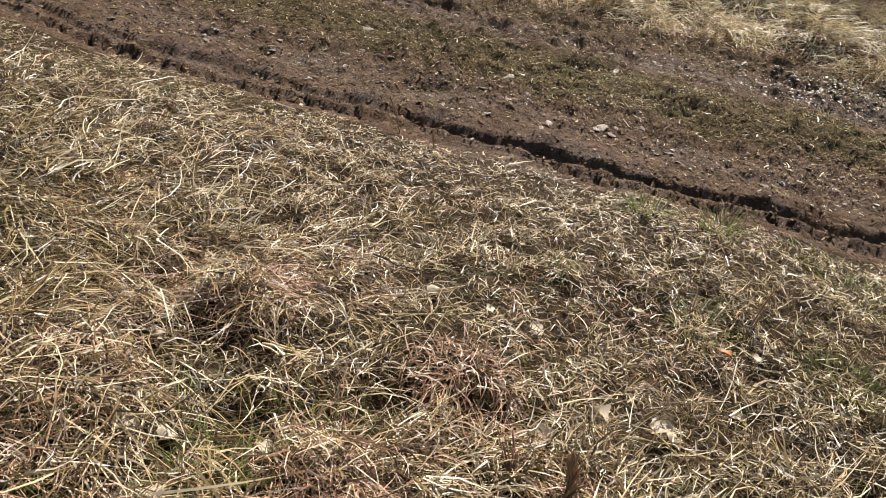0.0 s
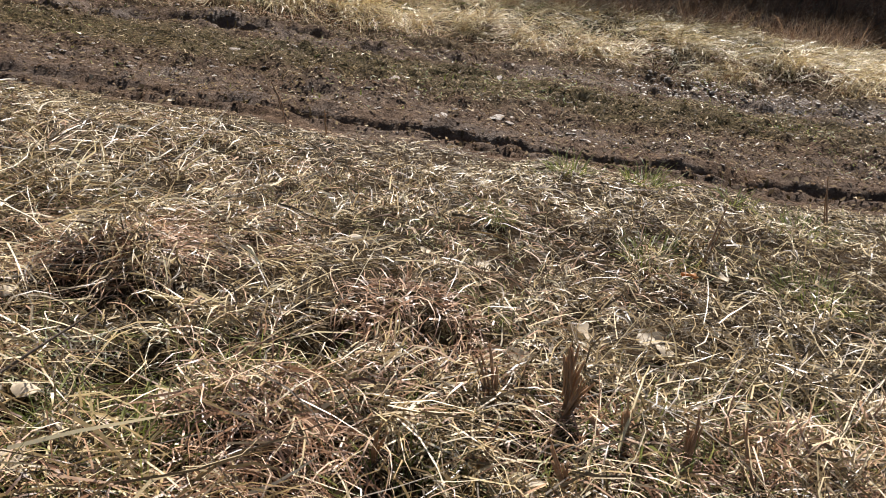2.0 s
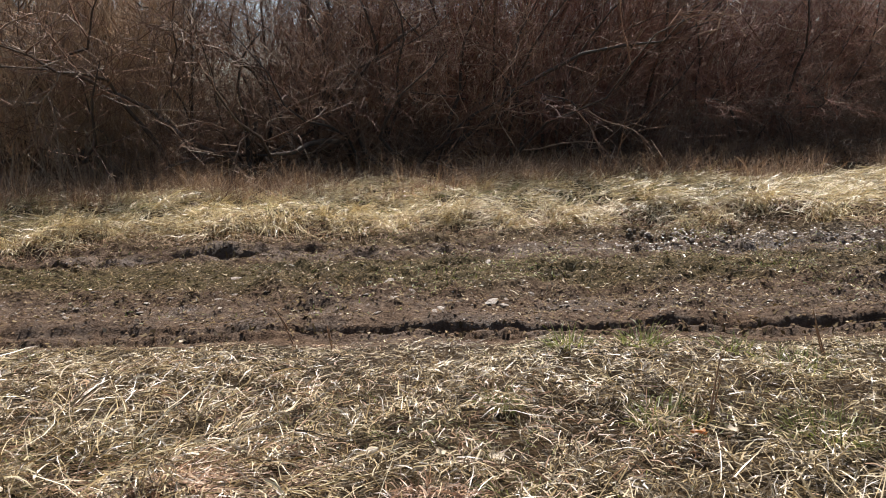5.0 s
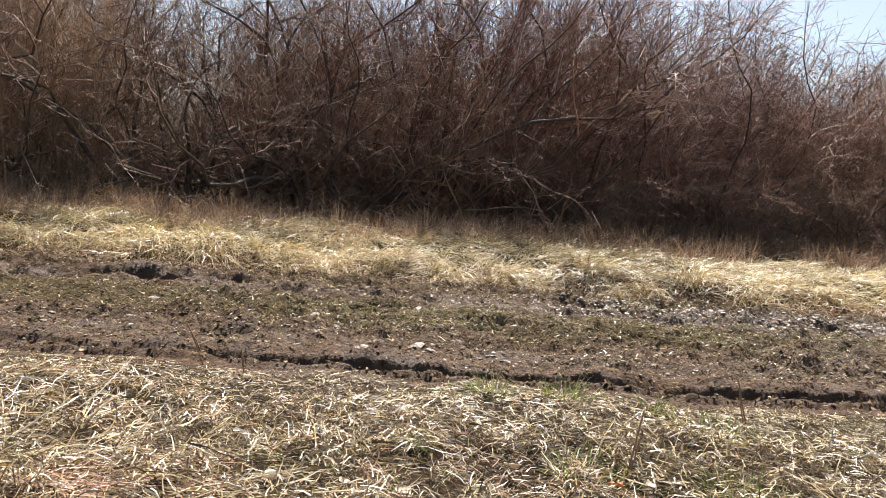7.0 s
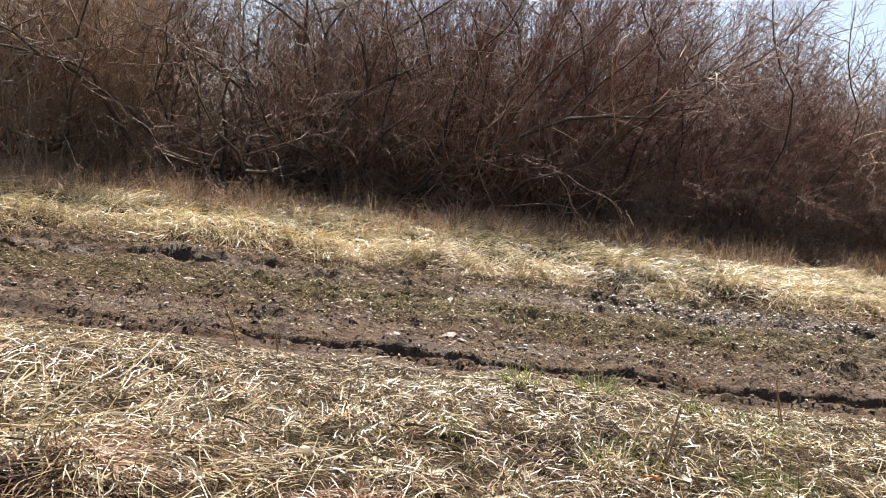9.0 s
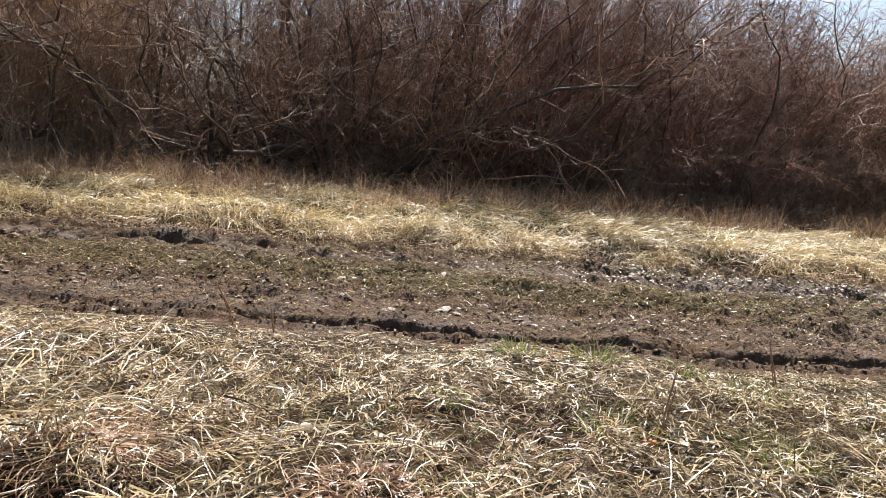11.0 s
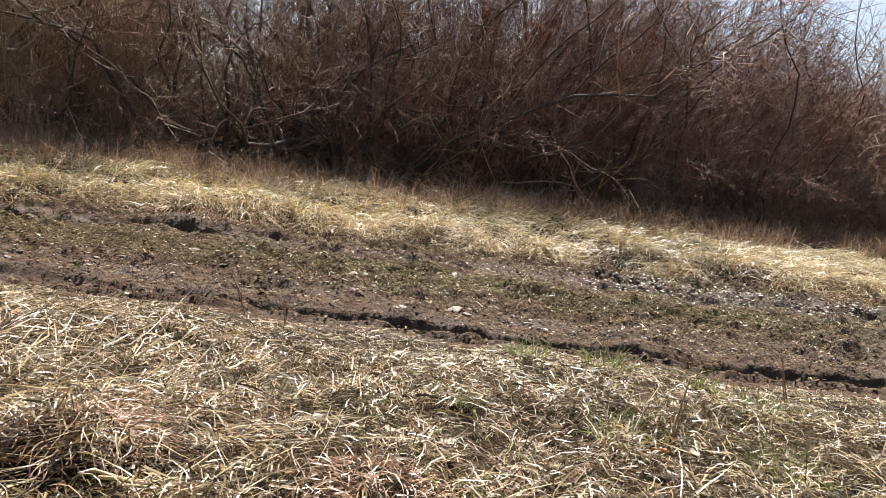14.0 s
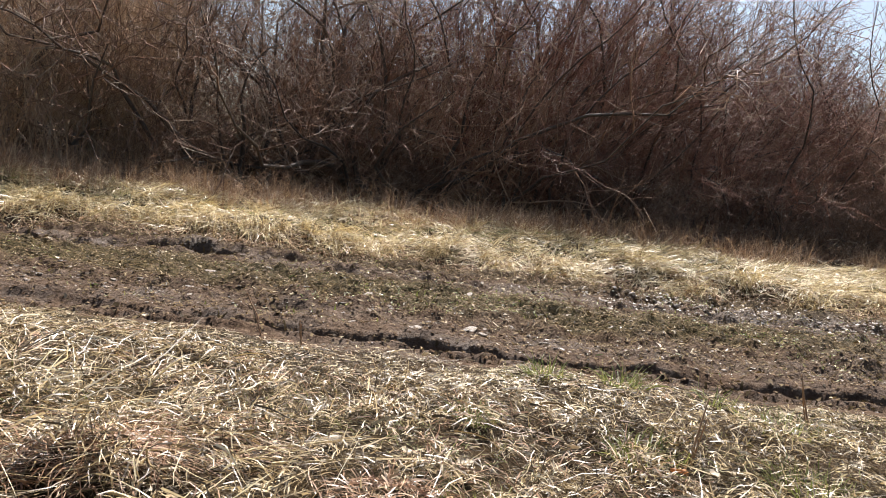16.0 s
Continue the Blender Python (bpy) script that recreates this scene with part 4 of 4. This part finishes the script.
# The pale pieces round (4.2, 5.55) imitate the bright glare of wet mud.
stuff("gravel", rubble(1700, 0.008, 0.022, on_mud([(0.45, 0.2), (0.4, 0.15), (0.5, 0.22), (1.0, 0.5), (2.0, 0.2)]), 320, (0.12, 0.38)) + rubble(500, 0.012, 0.034, near_heap, 325, (0.3, 0.6)) + [crumbs(700, 0.010, 0.032, near_heap), crumbs(1100, 0.006, 0.015, on_mud([(0.45, 0.2), (0.4, 0.15), (0.9, 0.4), (1.9, 0.3)])), crumbs(900, 0.008, 0.03, lambda n: (rng.normal(4.2, 0.45, n), rng.normal(5.55, 0.10, n))), crumbs(160, 0.006, 0.018, lambda n: (rng.normal(1.9, 0.5, n), rng.normal(4.2, 0.15, n)))]
      + rubble(700, 0.012, 0.04, lambda n: (rng.normal(4.2, 0.45, n), rng.normal(5.55, 0.13, n)), 330, (0.15, 0.35)), STONE, "pale gravel scattered in the mud, far right patch standing for wet glare", "gravel")


def leaf_mesh(seed, mat, curl):
    """A dead leaf, 1 long, curled, with a stalk; a thin shell with thickness."""
    r = np.random.default_rng(seed)
    rows, cols = 8, 5
    top = []
    ph = r.uniform(0, 6.28, 4)
    for i in range(rows + 1):
        t = i / rows
        half = 0.36 * math.sin(math.pi * min(1, t ** 0.8)) ** 0.75 * (1 + 0.22 * math.sin(9 * t + ph[0])) + 0.004
        for j in range(cols):
            q = (j / (cols - 1) - 0.5) * 2
            yy = q * half
            z = curl * (q * q) * half * 1.1 + curl * 0.5 * (t - 0.4) ** 2 + 0.05 * math.sin(6 * t + 3 * q + ph[1]) + 0.03 * math.sin(13 * t - 5 * q + ph[2])
            top.append((t, yy, z))
    top = np.array(top)
    n = len(top)
    v = np.concatenate([top, top - [0, 0, 0.012]])
    f = []
    for i in range(rows):
        for j in range(cols - 1):
            a = i * cols + j
            f.append((a, a + cols, a + cols + 1, a + 1))
            f.append((n + a, n + a + 1, n + a + cols + 1, n + a + cols))
    me = mesh_from("dead_leaf", v, [np.array(f)], [mat])
    return shade_smooth(me)


LEAVES = [tagged(new("dead_leaf", leaf_mesh(400 + k, LEAF, c)), "pale bleached dead leaf curled on the grass", "leaf", "fallen leaves") for k, c in enumerate((0.5, 0.9, -0.6, 0.3))]
LEAVES.append(tagged(new("dead_leaf", leaf_mesh(410, LEAF_RUST, 0.5)), "rust-orange dead leaf lying in the grass", "leaf", "fallen leaves"))
used_leaves = set()


def lay_leaf(k, x, y, s, tilt=16):
    m = pose(x, y, float(height(x, y)) + rng.uniform(0.03, 0.05), rng.uniform(-tilt, tilt), rng.uniform(-tilt, tilt), rng.uniform(0, 360))
    o = LEAVES[k]
    if k in used_leaves:
        o = copy_thing(o, m)
    else:
        used_leaves.add(k)
        o.matrix_basis = m
    o.scale = (s, s, s)


lay_leaf(4, 1.113, 2.531, 0.055)
for x, y, s in ((0.899, 2.658, 0.05), (0.237, 2.525, 0.055), (0.54, 2.405, 0.06), (0.394, 2.463, 0.04), (-0.10, 1.79, 0.06), (0.69, 2.13, 0.065), (0.84, 2.10, 0.06), (0.885, 2.095, 0.05), (0.585, 2.02, 0.075),
                (0.469, 1.607, 0.06), (-0.43, 1.745, 0.07), (-0.385, 1.765, 0.06), (-0.325, 1.765, 0.06), (-0.485, 2.10, 0.05), (-0.65, 2.83, 0.06), (1.16, 2.27, 0.05), (-0.25, 1.60, 0.07), (-0.10, 1.52, 0.07)):
    lay_leaf(int(rng.integers(4)), x, y, s)
for k in range(30):
    x, y = rng.uniform(-2.2, 3.2), rng.uniform(1.4, 4.0)
    if field(np.array([x]), np.array([y]))[0] > 0.5:
        lay_leaf(k % 4, x, y, rng.uniform(0.02, 0.04))


def dead_stalk(seed, tall, leafy, label):
    """A dead cut stalk: a tapered stem with withered sheaths hugging it."""
    r = np.random.default_rng(seed)
    mat = WEED
    e = tagged(new("dead_stalk"), label, "plant stalk", "dead stalks")
    p = grow(r, np.array([[0.0, 0, -0.02]]), np.array([[r.normal(0, 0.1), r.normal(0, 0.1), 1.0]]), np.array([tall]), 7, 0.06, np.zeros(3))
    v, f = tubes(p, 0.0026 * np.linspace(1.2, 0.7, 7)[None] * r.uniform(0.8, 1.3), 6)
    new("stem", shade_smooth(mesh_from("stem", v, f, [mat]))).parent = e
    for k in range(leafy):
        q, d = along(p, np.array([0]), np.array([r.uniform(0.02, 0.45)]))
        lp = grow(r, q + r.normal(0, 0.0045, (1, 3)), side_ways(r, d, np.array([r.uniform(0.01, 0.08)])), np.array([tall * r.uniform(0.4, 0.75)]), 5, 0.05, np.zeros(3))
        v, f = tubes(lp, np.array([[0.0022, 0.0028, 0.003, 0.0028, 0.0020]]) * r.uniform(0.6, 1.2), 4)
        new("sheath", shade_smooth(mesh_from("sheath", v, f, [mat]))).parent = e
    return e


for k, (x, y, tall, leafy) in enumerate(((0.486, 1.854, 0.15, 7), (0.607, 1.815, 0.18, 18), (0.60, 1.80, 0.14, 7), (0.792, 1.67, 0.13, 8), (0.70, 1.72, 0.12, 4), (0.90, 1.62, 0.14, 4), (0.42, 1.66, 0.14, 3), (0.58, 1.60, 0.15, 5), (0.25, 1.70, 0.13, 3))):
    o = dead_stalk(500 + k, tall, leafy, "brown broken dead stalk standing in the grass")
    o.matrix_basis = pose(x, y, float(height(x, y)), rng.uniform(-9, 9), rng.uniform(-9, 9), rng.uniform(0, 360))
for k, (x, y, tall) in enumerate(((1.237, 2.656, 0.22), (-0.06, 3.80, 0.20), (1.95, 3.2, 0.2), (0.1, 3.7, 0.12))):
    o = dead_stalk(540 + k, tall, 1, "thin dry weed stem standing in the meadow")
    o.matrix_basis = pose(x, y, float(height(x, y)), rng.uniform(-6, 6), rng.uniform(-6, 6), 0)


# ---- single straws and a fallen stick ----
def bent_stem(name, seed, x, y, turn, length, radius, rise, sag, mat, label, category, group, knots=9):
    """One long stem lying in the grass, tapered and bent."""
    r = np.random.default_rng(seed)
    a = radians(turn)
    head = np.array([[math.cos(a) * math.cos(rise), math.sin(a) * math.cos(rise), math.sin(rise)]])
    p = grow(r, np.zeros((1, 3)), head, np.array([length]), knots, 0.07, np.array([0, 0, -sag / knots]))
    z = height(x + p[0, :, 0], y + p[0, :, 1])
    p[0, :, 2] = np.maximum(p[0, :, 2] + 0.03, z - float(height(x, y)) + 0.025)
    v, f = tubes(p, radius * np.linspace(1.0, 0.35, knots)[None], 6)
    o = tagged(new(name, shade_smooth(mesh_from(name, v, f, [mat]))), label, category, group)
    o.matrix_basis = pose(x, y, float(height(x, y)))
    return o


for k, (x, y, turn, length, radius, rise) in enumerate(((0.66, 1.66, 60, 0.28, 0.0032, 0.7), (-0.20, 2.13, -2, 0.26, 0.004, 0.1), (-0.22, 2.15, -8, 0.24, 0.0035, 0.1), (-0.16, 2.11, 4, 0.22, 0.0035, 0.1),
                                                         (0.00, 2.38, 38, 0.42, 0.003, 0.15), (0.08, 2.34, 34, 0.36, 0.003, 0.12), (0.86, 1.70, 20, 0.34, 0.0028, 0.3), (1.00, 2.02, 160, 0.24, 0.003, 0.2),
                                                         (-0.34, 3.06, 28, 0.30, 0.0035, 0.1), (-0.60, 2.80, 75, 0.16, 0.004, 0.8), (-0.50, 2.84, 110, 0.15, 0.004, 0.8), (-0.30, 2.86, 65, 0.14, 0.004, 0.7),
                                                         (0.18, 1.98, 58, 0.16, 0.003, 0.6), (0.95, 1.52, 25, 0.4, 0.003, 0.2), (1.25, 1.85, 10, 0.3, 0.003, 0.2))):
    bent_stem("straw", 600 + k, x, y, turn, length, radius, rise, 0.9, STRAW_PALE, "long pale straw lying across the meadow grass", "straw", "single straws")
stick = bent_stem("stick", 640, -0.42, 1.62, 58, 0.32, 0.004, 0.4, 0.4, BARK, "thin dark broken stick lying in the grass", "stick", "")
for k, (x, y, turn, length) in enumerate(((-2.5, 8.35, -12, 0.8), (-1.75, 8.3, 28, 0.35), (-1.5, 8.2, -20, 0.5), (3.3, 8.3, 4, 0.6), (4.6, 8.1, -30, 0.5))):
    bent_stem("stick", 660 + k, x, y, turn, length, 0.007, 0.12, 0.3, TWIG_SUNLIT_TAN, "dry fallen stick lying on the rough verge", "stick", "verge sticks")
